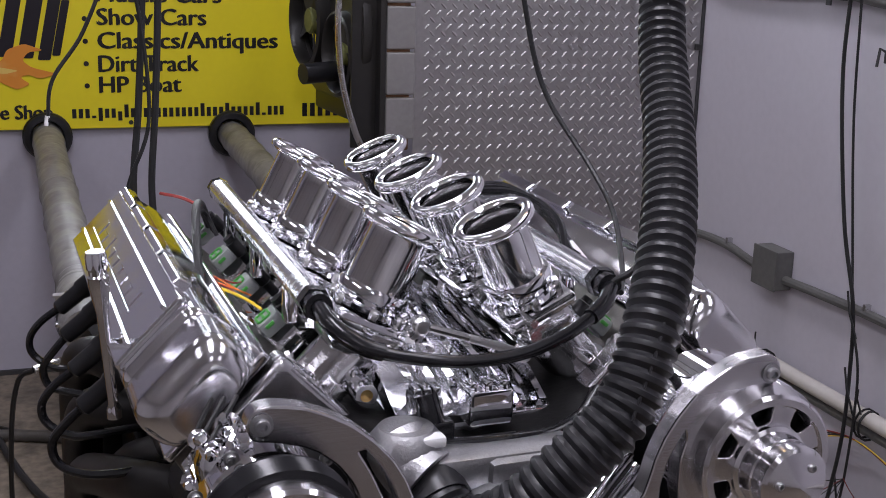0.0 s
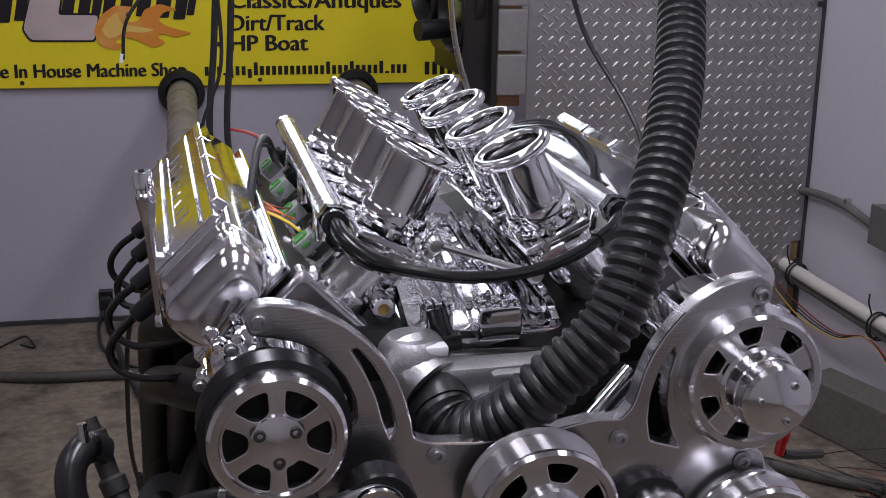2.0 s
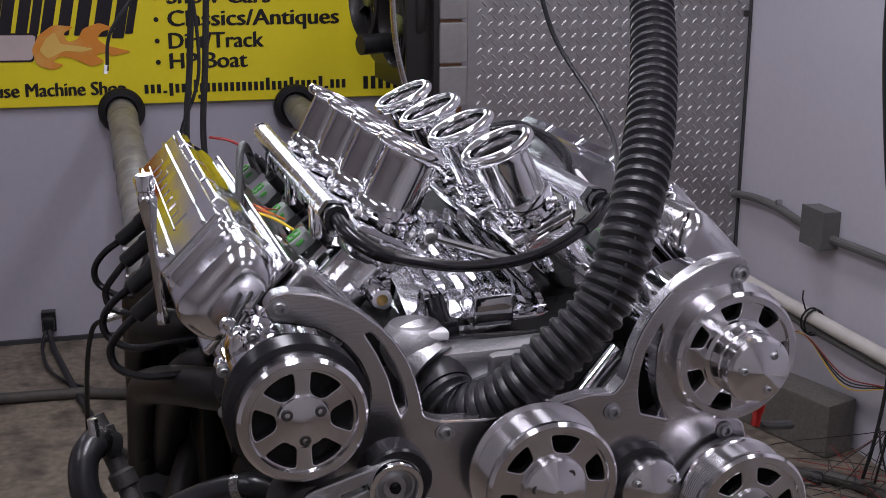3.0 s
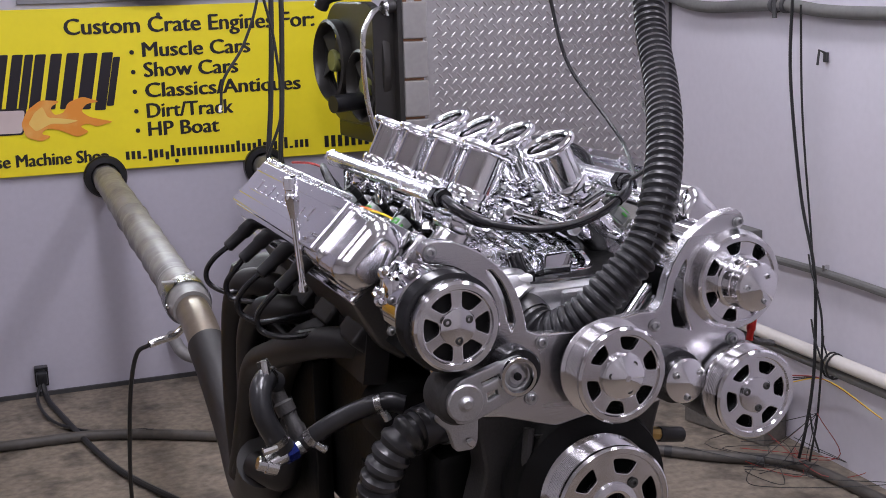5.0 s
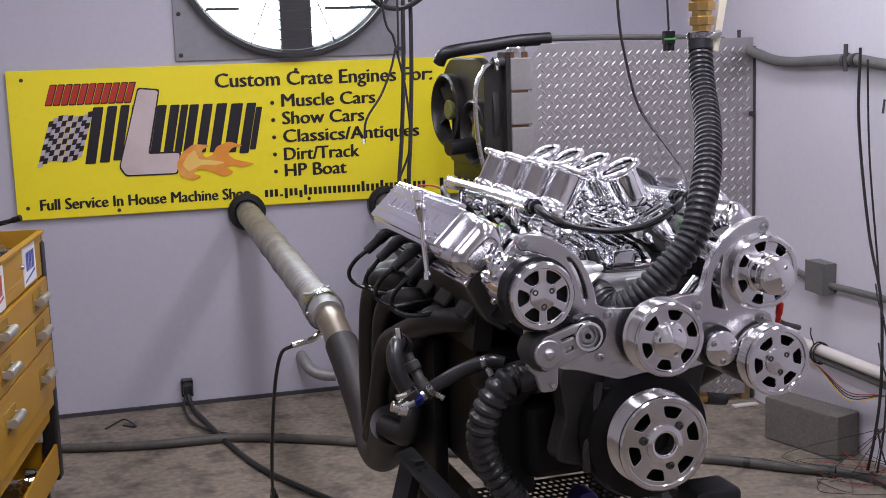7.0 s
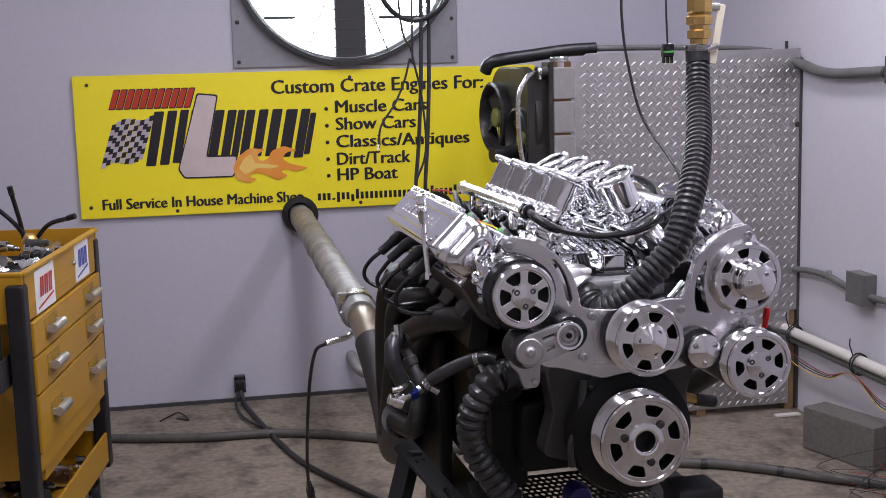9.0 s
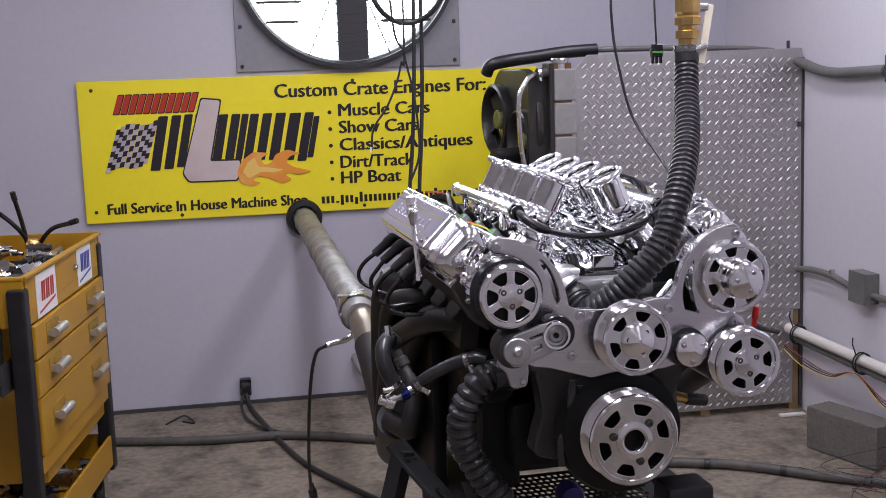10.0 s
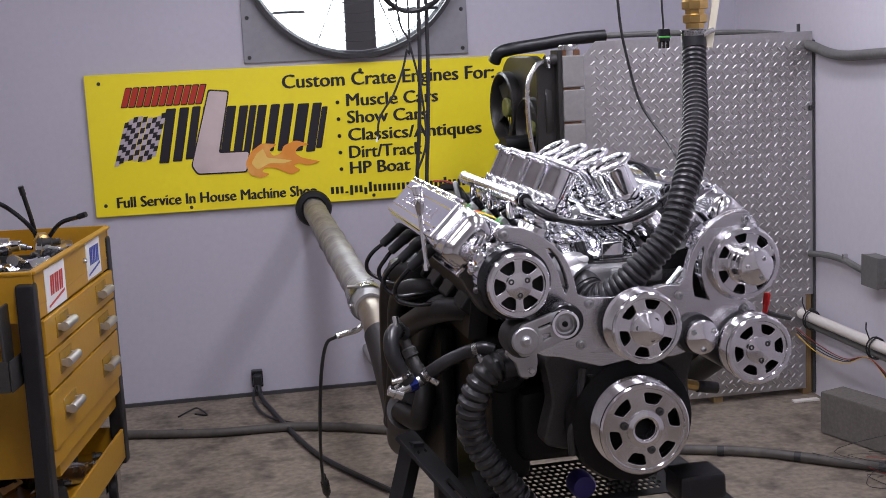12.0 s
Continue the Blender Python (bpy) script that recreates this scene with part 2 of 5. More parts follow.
def sweep(bm, pts, rad, n=12, caps=True, shape=None):
    """A tube along pts; rad is a radius or a function of (index, length so far)."""
    pts = [Vector(p) for p in pts]
    up = Vector((0.13, 0.21, 0.97)).normalized()
    rings, length, side = [], 0.0, None
    for i, p in enumerate(pts):
        d = (pts[min(i + 1, len(pts) - 1)] - pts[max(i - 1, 0)]).normalized()
        if i:
            length += (p - pts[i - 1]).length
        side = d.cross(up).normalized() if side is None else (side - d * side.dot(d)).normalized()
        other = d.cross(side)
        r = rad(i, length) if callable(rad) else rad
        if shape:
            rings.append([bm.verts.new(p + side * (x * r) + other * (y * r)) for x, y in shape])
        else:
            rings.append([bm.verts.new(p + (side * math.cos(2 * math.pi * k / n) + other * math.sin(2 * math.pi * k / n)) * r) for k in range(n)])
    n = len(rings[0])
    for a, b in zip(rings, rings[1:]):
        for k in range(n):
            bm.faces.new((a[k], a[(k + 1) % n], b[(k + 1) % n], b[k]))
    if caps:
        bm.faces.new(rings[0])
        bm.faces.new(rings[-1])
    return bm


def tube(pts, r, n=10, per=8):
    return sweep(bmesh.new(), smooth_path(pts, per), r, n)


def corrugated(pts, r, pitch, depth, n=20, taper=0.0):
    """A hose with ridges along a smooth path; taper: radius lost towards its end."""
    path = smooth_path(pts, 24)
    step, dist, out = pitch / 6, 0.0, [path[0]]
    for a, b in zip(path, path[1:]):
        seg = (b - a).length
        while dist + seg >= step:
            a = a.lerp(b, (step - dist) / seg)
            out.append(a)
            seg, dist = (b - a).length, 0.0
        dist += seg
    wave = (0.0, 0.35, 0.95, 1.0, 0.95, 0.35)
    return sweep(bmesh.new(), out, lambda i, l: r - taper * i / len(out) - depth + depth * wave[i % 6], n)


def flat(loops, thick, bevel=0.0, res=1):
    """A plate in the local xy plane, cut from closed loops (inner loops are holes), with rounded edges; z from -thick to 0."""
    cu = bpy.data.curves.new("outline", "CURVE")
    cu.dimensions, cu.fill_mode = "2D", "BOTH"
    cu.extrude, cu.bevel_depth, cu.bevel_resolution = max(thick / 2 - bevel, 0.0), bevel, res
    for loop in loops:
        sp = cu.splines.new("POLY")
        sp.points.add(len(loop) - 1)
        for q, (x, y) in zip(sp.points, loop):
            q.co = (x, y, 0, 1)
        sp.use_cyclic_u = True
    return curve_bm(cu, thick)


def curve_bm(cu, thick):
    ob = bpy.data.objects.new("outline", cu)
    scene.collection.objects.link(ob)
    me = bpy.data.meshes.new_from_object(ob.evaluated_get(bpy.context.evaluated_depsgraph_get()))
    bm = bmesh.new()
    bm.from_mesh(me)
    bmesh.ops.transform(bm, matrix=Matrix.Translation((0, 0, -thick / 2)), verts=bm.verts)
    bpy.data.objects.remove(ob)
    bpy.data.curves.remove(cu)
    bpy.data.meshes.remove(me)
    return bm


def letters(text, size, thick=0.002, bold=0.0, width=None, shear=0.0):
    """Lettering in the local xy plane from the left end of its baseline; width: metres to fit."""
    cu = bpy.data.curves.new("letters", "FONT")
    cu.body, cu.size, cu.extrude, cu.offset, cu.shear, cu.resolution_u = text, size, thick / 2, 0.0, shear, 3
    bm = curve_bm(cu, thick)
    if bold:                                            # a second stroke beside the first thickens the strokes
        twin = bm.copy()
        bmesh.ops.transform(twin, matrix=Matrix.Translation((bold, bold * 0.3, -0.0003)), verts=twin.verts)
        me = bpy.data.meshes.new("twin")
        twin.to_mesh(me)
        bm.from_mesh(me)
        bpy.data.meshes.remove(me)
        twin.free()
    if width:
        xs = [v.co.x for v in bm.verts]
        k = width / (max(xs) - min(xs))
        x0 = min(xs)
        for v in bm.verts:
            v.co.x = (v.co.x - x0) * k
    return bm


def turned(bm, m):
    bmesh.ops.transform(bm, matrix=m, verts=bm.verts)
    return bm


def circle(r, n=48, c=(0, 0), a0=0.0):
    return [(c[0] + r * math.cos(a0 + 2 * math.pi * k / n), c[1] + r * math.sin(a0 + 2 * math.pi * k / n)) for k in range(n)]


def rounded(loop, r=0.004, n=4):
    """A closed loop with its corners rounded."""
    out, N = [], len(loop)
    for i in range(N):
        p, a, b = Vector(loop[i]), Vector(loop[i - 1]), Vector(loop[(i + 1) % N])
        da, db = (a - p), (b - p)
        k = min(r, da.length * 0.45, db.length * 0.45)
        s, e = p + da.normalized() * k, p + db.normalized() * k
        for j in range(n + 1):
            t = j / n
            q = s * (1 - t) ** 2 + p * 2 * t * (1 - t) + e * t * t
            out.append((q.x, q.y))
    return out


def rect(x0, y0, x1, y1):
    return [(x0, y0), (x1, y0), (x1, y1), (x0, y1)]


# ---- the room ----
XL, XR, YF, YB = -1.5, 3.78, -2.6, 4.4
FX0, FX1, FZ0, FZ1 = 1.545, 2.485, 1.505, 2.445           # opening for the wall fan
bm = bmesh.new()
box(bm, ((XL + XR) / 2, (YF + YB) / 2, -0.05), (XR - XL + 0.3, YB - YF + 0.3, 0.1))
thing("floor", bm, CONC, "worn and stained bare concrete floor", "floor", kind="structure")
glow = bpy.data.materials.new("daylight haze")
glow.use_nodes = True
gb = glow.node_tree.nodes["Principled BSDF"]
gb.inputs["Base Color"].default_value, gb.inputs["Emission Color"].default_value, gb.inputs["Emission Strength"].default_value = (0, 0, 0, 1), (0.86, 0.93, 1.0, 1), 14.0
bm = bmesh.new()
box(bm, (2.0, 9.0, 2.5), (12, 0.1, 7))
thing("backdrop", bm, glow, "pale hazy daylight outside the fan opening", "backdrop", kind="structure")
ground = bmesh.new()
box(ground, (0, 0, -0.2), (400, 400, 0.1))
thing("ground", ground, BLOCKM, "pale ground outside the building", "ground", kind="structure")
bm = bmesh.new()
for x0, x1, z0, z1 in ((XL - 0.15, FX0, 0, CEIL), (FX1, XR + 0.15, 0, CEIL), (FX0, FX1, 0, FZ0), (FX0, FX1, FZ1, CEIL)):
    box(bm, ((x0 + x1) / 2, YB + 0.075, (z0 + z1) / 2), (x1 - x0, 0.15, z1 - z0))
bmesh.ops.remove_doubles(bm, verts=bm.verts, dist=1e-5)
thing("wall_north", bm, WALL, "smooth lavender-grey painted wall panel", "wall", kind="structure")
for nm, c, s, mt in (("wall_east", (XR + 0.075, (YF + YB) / 2, CEIL / 2), (0.15, YB - YF, CEIL), WALL_R),
                     ("wall_west", (XL - 0.075, (YF + YB) / 2, CEIL / 2), (0.15, YB - YF, CEIL), BOUNCE_WALL),
                     ("wall_south", ((XL + XR) / 2, YF - 0.075, CEIL / 2), (XR - XL + 0.3, 0.15, CEIL), BOUNCE_WALL)):
    bm = bmesh.new()
    box(bm, c, s)
    thing(nm, bm, mt, "plain white painted wall" if mt == WALL_R else "unseen pale grey wall that bounces light onto the engine", "wall", kind="structure")
bm = bmesh.new()
box(bm, ((XL + XR) / 2, (YF + YB) / 2, CEIL + 0.05), (XR - XL + 0.3, YB - YF + 0.3, 0.1))
thing("ceiling", bm, CEILM, "plain white painted ceiling", "ceiling", kind="structure")
# thin dark strip standing in for the shaded gap below the wall
bm = bmesh.new()
box(bm, ((XL + XR) / 2, YB - 0.006, 0.008), (XR - XL, 0.012, 0.016))
thing("baseboard", bm, DARK, "dark gap strip along the foot of the wall", "trim", kind="structure")
# unseen fittings; the pair at y = -1.35 is invented as front fill
for i, (tx, ty) in enumerate(TUBES):
    e = empty("ceiling_light", "unseen white fluorescent strip fitting on the ceiling", "lamp", pose(tx, ty, CEIL), "strip lights")
    bm = bmesh.new()
    box(bm, (0, 0, -0.045), (0.34, 1.25, 0.09), 0.008)
    part("housing", bm, CEILM, e)

# ---- the engine ----
EX, EY, EZ, EYAW = 2.105, 0.988, 0.825, 2.0            # crankshaft at the front bracket
ENG = pose(EX, EY, EZ, 0, 0, EYAW)
engine = empty("v8_engine", "polished aluminium V8 engine with eight intake trumpets", "engine", ENG)
UC = -0.006                                             # centre plane of the engine
FRONT = pose(0, 0, 0, 90, 0, 0)                         # local z of turned parts points to the front


def at_front(u, v, w):
    return Matrix.Translation((u, v, w)) @ FRONT


def socket_bolt(u, v, w, r, parent, name="bolt"):
    bm = bmesh.new()
    lathe(bm, [(r * 1.5, 0), (r * 1.5, 0.001), (r, 0.0011), (r, 0.0045), (r * 0.85, 0.0052), (r * 0.55, 0.0052), (r * 0.5, 0.001), (0, 0.001)], at_front(u, v, w), 12)
    return part(name, bm, RAW, parent)


def window_ring(count, r0, r1, half, a0):
    """Loops of rounded windows between two radii."""
    loops = []
    for k in range(count):
        a = a0 + 2 * math.pi * k / count
        loop = []
        for r, s in ((r0, -1), (r1, -1), (r1, -0.33), (r1, 0.33), (r1, 1), (r0, 1)):
            h = half * s * (0.8 if r == r0 else 1.0)
            loop.append((r * math.cos(a + h), r * math.sin(a + h)))
        loops.append(rounded(loop, (r1 - r0) * 0.28))
    return loops


def pulley(u, v, w, R, depth, windows, hub, cap, label, drum=TURNED, grooves=True, a0=0.4, bolts=3, bolt_r=None, lip=0.0, bore=0.0):
    """A spoked pulley whose front face is at v, built about its own axis; cap: profile of the centre."""
    prof = [(R - 0.012, -0.006), (R - 0.009, 0.0), (R - 0.003, 0.0), (R, -0.003), (R, -0.007)]
    if grooves:
        z = -0.010
        prof.append((R - 0.0015, z))
        while z > -depth + 0.006:
            prof += [(R - 0.0045, z - 0.0012), (R - 0.0015, z - 0.0028)]
            z -= 0.0032
    prof += [(R + lip, -depth + 0.002), (R + lip, -depth), (R - 0.010, -depth), (R - 0.010, -0.008), (R - 0.012, -0.006)]
    body = part("pulley", lathe(bmesh.new(), prof, None, 56), drum, engine, label)
    body.matrix_basis = at_front(u, v, w)
    face = flat([circle(R - 0.009, 56)] + window_ring(*windows, a0) + ([circle(bore, 32)] if bore else []), 0.009, 0.0012)
    part("spoked_face", turned(face, Matrix.Translation((0, 0, -0.003))), TURNED, body, "", 12)
    part("backing", lathe(bmesh.new(), [(0, -depth * 0.75), (R - 0.011, -depth * 0.75), (R - 0.011, -depth), (0, -depth)], None, 32), IRON, body)
    part("hub", lathe(bmesh.new(), cap, None, 40), TURNED, body, "", 14)
    for k in range(bolts):
        a = a0 + 0.55 + 2 * math.pi * k / bolts
        br = bolt_r or hub * 0.62
        r = 0.0050
        top = 0.0 if br > hub else max(z for q, z in cap if q >= br * 0.8)
        bm = lathe(bmesh.new(), [(r * 1.45, 0), (r * 1.45, 0.001), (r, 0.0012), (r, 0.0035), (r * 0.85, 0.0042), (r * 0.5, 0.0042), (r * 0.45, 0.001), (0, 0.001)], Matrix.Translation((br * math.cos(a), br * math.sin(a), top - 0.0015)), 12)
        part("bolt", bm, DIMCAST, body)
    return body


# front bracket, cut from plate
OUT = [(-.254, .366), (-.248, .376), (-.236, .378), (-.213, .374), (-.194, .366), (-.176, .356), (-.158, .341), (-.142, .323), (-.132, .306), (-.125, .288), (-.120, .268), (-.117, .250),
       (-.100, .243), (-.060, .240), (0, .244), (.045, .252), (.072, .250), (.083, .262), (.088, .278), (.092, .294), (.100, .312), (.111, .329), (.125, .345), (.141, .358), (.157, .367), (.173, .373), (.195, .376),
       (.205, .368), (.206, .357), (.197, .348), (.183, .349), (.168, .344), (.154, .336), (.141, .324), (.131, .309), (.126, .292), (.125, .272), (.128, .256), (.135, .242), (.148, .229), (.164, .221), (.190, .216),
       (.212, .204), (.216, .188), (.206, .178), (.165, .170), (.125, .142), (.06, .126), (-.030, .128), (-.076, .121), (-.110, .132), (-.150, .145), (-.180, .150), (-.208, .164), (-.232, .190), (-.240, .212), (-.236, .228),
       (-.205, .238), (-.176, .256), (-.163, .274), (-.165, .292), (-.173, .311), (-.185, .327), (-.198, .338), (-.213, .346), (-.235, .352), (-.250, .354)]
SLOT_L = [(-.172, .336), (-.163, .338), (-.150, .322), (-.141, .305), (-.134, .284), (-.130, .262), (-.137, .250), (-.144, .268), (-.150, .292), (-.160, .315)]
SLOT_R = [(.118, .320), (.109, .306), (.101, .290), (.096, .270), (.095, .248), (.099, .227), (.131, .217), (.121, .240), (.116, .262), (.116, .290), (.121, .308)]
bm = flat([rounded(OUT, 0.004, 2), rounded(SLOT_L, 0.004), rounded(SLOT_R, 0.004)], 0.019, 0.0018)
bracket = part("front_bracket", turned(bm, at_front(0, 0, 0)), BILLET, engine, "brushed billet aluminium front bracket with slots", 12)
for u, w in ((-.244, .366), (.197, .360), (-.096, .234), (.070, .234), (.113, .190), (.192, .200), (-.112, .163)):
    socket_bolt(u, -0.001, w, 0.006, bracket)

pulley(-.237, -.066, .289, .0545, .018, (6, .0225, .0435, .38), .021, [(0, .003), (.006, .003), (.022, .000), (.022, -.004), (0, -.006)], "polished spoked power steering pulley", a0=0.0, grooves=False, bolt_r=.016)
bm = bmesh.new()
prof, z = [(.048, -.018), (.0605, -.020)], -.021
for k in range(8):
    prof += [(.0590, z - .0015), (.0605, z - .003)]
    z -= .003
lathe(bm, prof + [(.0605, -.048), (.05, -.048)], at_front(-.237, -.066, .289), 56)
part("belt_drum", bm, GLOSSBLK, engine, "black ribbed drive drum")
pulley(-.012, -.060, .194, .0625, .045, (6, .0335, .0515, .32), .030, [(0, .012), (.004, .012), (.028, .003), (.0305, .001), (.0305, -.012), (0, -.014)], "polished spoked water pump pulley", a0=0.3, bolt_r=.019, lip=.003)
pulley(.190, -.020, .283, .0640, .022, (7, .0375, .0545, .25), .036, [(0, .046), (.003, .0455), (.029, .038), (.0325, .035), (.033, .032), (.033, .022), (.0320, .0205), (.033, .019), (.0335, .004), (.037, .002), (.037, -.006), (0, -.008)], "polished alternator pulley with grooved nose", a0=1.76, grooves=False, bolts=0, lip=.004)
alt = engine.children[-1]
for k in range(3):
    a = 0.9 + 2 * math.pi * k / 3
    socket_bolt(.190 + .019 * math.cos(a), -.020 - .0385, .283 + .019 * math.sin(a), .0036, bracket, "nose_bolt")
pulley(.199, -.050, .133, .0615, .040, (6, .030, .047, .36), .024, [(0, .002), (.005, .002), (.024, .000), (.024, -.004), (0, -.006)], "polished spoked air compressor pulley", a0=0.1, bolt_r=.018)
pulley(-.012, -.040, .010, .0825, .050, (6, .0455, .0665, .31), .03, [(.0205, -.03), (.0205, .001), (.024, .002), (.033, .0005), (.033, -.006)], "large polished spoked crankshaft pulley", a0=0.25, bolt_r=.040, lip=.002, bore=.0205)
# black disc closing the crank bore so that the hole stays dark
bm = bmesh.new()
lathe(bm, [(0, -.03), (.0205, -.03), (.0205, -.036), (0, -.036)], at_front(-.014, -.040, .010), 24)
part("crank_bolt", bm, IRON, engine)
# damper behind the crank pulley
bm = bmesh.new()
lathe(bm, [(0, -.05), (.088, -.05), (.112, -.056), (.118, -.075), (.112, -.105), (0, -.105)], at_front(-.014, -.040, .010), 48)
part("harmonic_damper", bm, IRON, engine, "black vibration damper")
# small grooved cap
bm = bmesh.new()
lathe(bm, [(0, .010), (.003, .0097), (.028, .002), (.0305, 0), (.0305, -.012), (0, -.012)], None, 36)
cap = part("pulley_cap", bm, TURNED, engine, "conical turned aluminium cap", 12)
cap.matrix_basis = at_front(.102, -.028, .161)
for k in range(3):
    a = 0.5 + 2 * math.pi * k / 3
    socket_bolt(.102 + .021 * math.cos(a), -.0315, .161 + .021 * math.sin(a), .0036, engine, "cap_bolt")
bm = bmesh.new()
lathe(bm, [(0, -.012), (.029, -.012), (.036, -.014), (.037, -.032), (.033, -.036), (0, -.036)], at_front(.098, -.028, .163), 36)
part("belt_drum", bm, GLOSSBLK, engine, "black ribbed idler drum")

# belt tensioner
M = at_front(-.229, -.055, .194)
bm = bmesh.new()
lathe(bm, [(0, .002), (.024, .002), (.030, -.002), (.033, -.010), (.033, -.045), (0, -.045)], None, 40)
tens = part("tensioner_body", bm, DIMCAST, engine, "dark grey cast belt tensioner")
tens.matrix_basis = M
bm = bmesh.new()
lathe(bm, [(0, .016), (.005, .016), (.008, .012), (.0095, .011), (.0105, .0105), (.0215, .0105), (.0235, .008), (.0235, .003), (0, .003)], None, 36)
part("tensioner_face", bm, RAW, tens, "", 12)
arm = flat([rounded([(-.010, -.026), (.010, -.026), (.072, -.002), (.088, .004), (.095, .020), (.089, .038), (.070, .046), (.056, .042), (-.010, .024)], .011), rounded([(.030, -.006), (.047, .001), (.045, .011), (.028, .008)], .002), rounded([(.024, .014), (.046, .021), (.050, .031), (.020, .022)], .003), circle(.017, 24, (.070, .022))], .010, .002)
part("tensioner_arm", turned(arm, Matrix.Translation((0, 0, .004))), RAW, tens)
rim = lathe(bmesh.new(), [(.0185, .008), (.0195, .010), (.0235, .010), (.0245, .008), (.0245, .002), (.0185, .002)], Matrix.Translation((.070, .022, 0)), 36)
part("arm_rim", rim, CHROME, tens)
wheel = lathe(bmesh.new(), [(0, .000), (.029, .000), (.031, -.002), (.031, -.026), (.028, -.028), (0, -.028)], Matrix.Translation((.074, .024, 0)), 36)
part("idler_wheel", wheel, GLOSSBLK, tens, "black idler wheel")
seat = lathe(bmesh.new(), [(0, .004), (.010, .004), (.012, .002), (.017, .001), (.017, -.002), (0, -.002)], Matrix.Translation((.070, .022, 0)), 28)
part("idler_cap", seat, RAW, tens)
knob = lathe(bmesh.new(), [(0, .009), (.004, .009), (.005, .007), (.005, .003), (0, .003)], Matrix.Translation((.070, .022, 0)), 10)
part("idler_bolt", knob, IRON, tens)
foot = flat([rounded([(-.018, -.010), (.024, -.012), (.022, -.058), (.018, -.066), (-.004, -.066), (-.012, -.040), (-.028, -.024)], .005), circle(.005, 12, (.012, -.056))], .012, .002)
part("tensioner_foot", turned(foot, Matrix.Translation((0, 0, -.012))), RAW, tens)
foot_bolt = lathe(bmesh.new(), [(0, .006), (.004, .006), (.005, .004), (.005, 0), (0, 0)], Matrix.Translation((.012, -.056, -.008)), 10)
part("foot_bolt", foot_bolt, STEEL, tens)

# pump, alternator and compressor bodies behind the bracket
bm = bmesh.new()
lathe(bm, [(0, 0), (.044, 0), (.050, -.006), (.050, -.05), (.042, -.056), (.042, -.085), (.030, -.092), (0, -.092)], at_front(-.237, .006, .289), 36)
box(bm, (-.262, .055, .310), (.045, .05, .045), .012)
pump = part("steering_pump", bm, CHROME, engine, "chromed power steering pump")
for k in range(9):
    a = k * 0.7
    socket_bolt(-.237 + .058 * math.cos(a), .002 + .006 * (k % 3), .292 + .058 * math.sin(a), .004, pump, "stud")
bm = bmesh.new()
lathe(bm, [(0, 0), (.060, 0), (.066, -.008), (.066, -.035), (.063, -.037), (.063, -.041), (.066, -.043), (.066, -.085), (.055, -.098), (0, -.10)], at_front(.190, .014, .283), 48)
altb = part("alternator", bm, CHROME, engine, "polished alternator body")
for k in range(16):
    a = 2 * math.pi * k / 16
    bm = bmesh.new()
    box(bm, (.190 + .0665 * math.cos(a), .034, .283 + .0665 * math.sin(a)), (.008, .022, .008), .002)
    part("cooling_rib", bm, CHROME, altb)
bm = bmesh.new()
lathe(bm, [(0, 0), (.056, 0), (.058, -.006), (.058, -.07), (.054, -.073), (.058, -.076), (.058, -.15), (.046, -.16), (0, -.16)], at_front(.199, -.006, .133), 40)
part("air_compressor", bm, RAW, engine, "cast aluminium air compressor body")

# block, timing cover, water pump
bm = bmesh.new()
secs = [(-.115, .02), (-.145, .09), (-.16, .14), (-.235, .205), (-.155, .30), (0 + UC, .262), (.143, .30), (.223, .205), (.148, .14), (.133, .09), (.103, .02)]
a = [bm.verts.new((u, .11, w)) for u, w in secs]
b = [bm.verts.new((u, .71, w)) for u, w in secs]
bm.faces.new(a)
bm.faces.new(b)
for k in range(len(secs)):
    j = (k + 1) % len(secs)
    bm.faces.new((a[k], a[j], b[j], b[k]))
part("engine_block", bm, IRON, engine, "black painted engine block")
tc = flat([rounded([(-.155, .120), (-.148, .095), (-.140, .04), (-.152, .0), (-.160, -.032), (-.118, -.045), (-.085, -.048), (.07, -.055), (.115, -.02), (.110, .06), (.13, .13), (.06, .17), (-.10, .17)], .012)], .05, .006)
part("timing_cover", turned(tc, at_front(0, .07, 0)), DIMCAST, engine, "dull grey timing cover")
rib = bmesh.new()
for pts in (((-.100, .03, .110), (-.108, .024, .06), (-.112, .024, .03), (-.126, .024, .0), (-.124, .03, -.045)), ((-.085, .03, .10), (-.078, .026, .05), (-.076, .03, -.01))):
    sweep(rib, smooth_path(pts, 6), .0075, 8)
part("cover_rib", rib, DIMCAST, engine)
wp = bmesh.new()
lathe(wp, [(0, .012), (.05, .012), (.056, 0), (.060, -.03), (.05, -.06), (0, -.06)], at_front(-.018, .04, .199), 40)
box(wp, (-.020, .095, .262), (.17, .045, .040), .012)
box(wp, (.02, .080, .262), (.10, .03, .030), .008)
sweep(wp, smooth_path([(-.100, .115, .285), (-.093, .098, .272), (-.083, .085, .262)], 6), .030, 20)
lathe(wp, [(0, .014), (.024, .014), (.032, .004), (.034, -.01), (0, -.01)], pose(-.095, .105, .290), 24)
part("water_pump", wp, RAW, engine, "matt cast aluminium water pump housing")
box_fill = bmesh.new()
box(box_fill, (-.005, .13, .20), (.30, .04, .14), .01)
part("pump_back_plate", box_fill, RAW, engine)
part("brace_bar", sweep(bmesh.new(), [(.030, .055, .196), (.112, .085, .262)], .0085, 14), CHROME, engine, "polished brace bar")
part("brace_bar", sweep(bmesh.new(), [(.052, .060, .190), (.126, .088, .244)], .0070, 14), CHROME, engine)
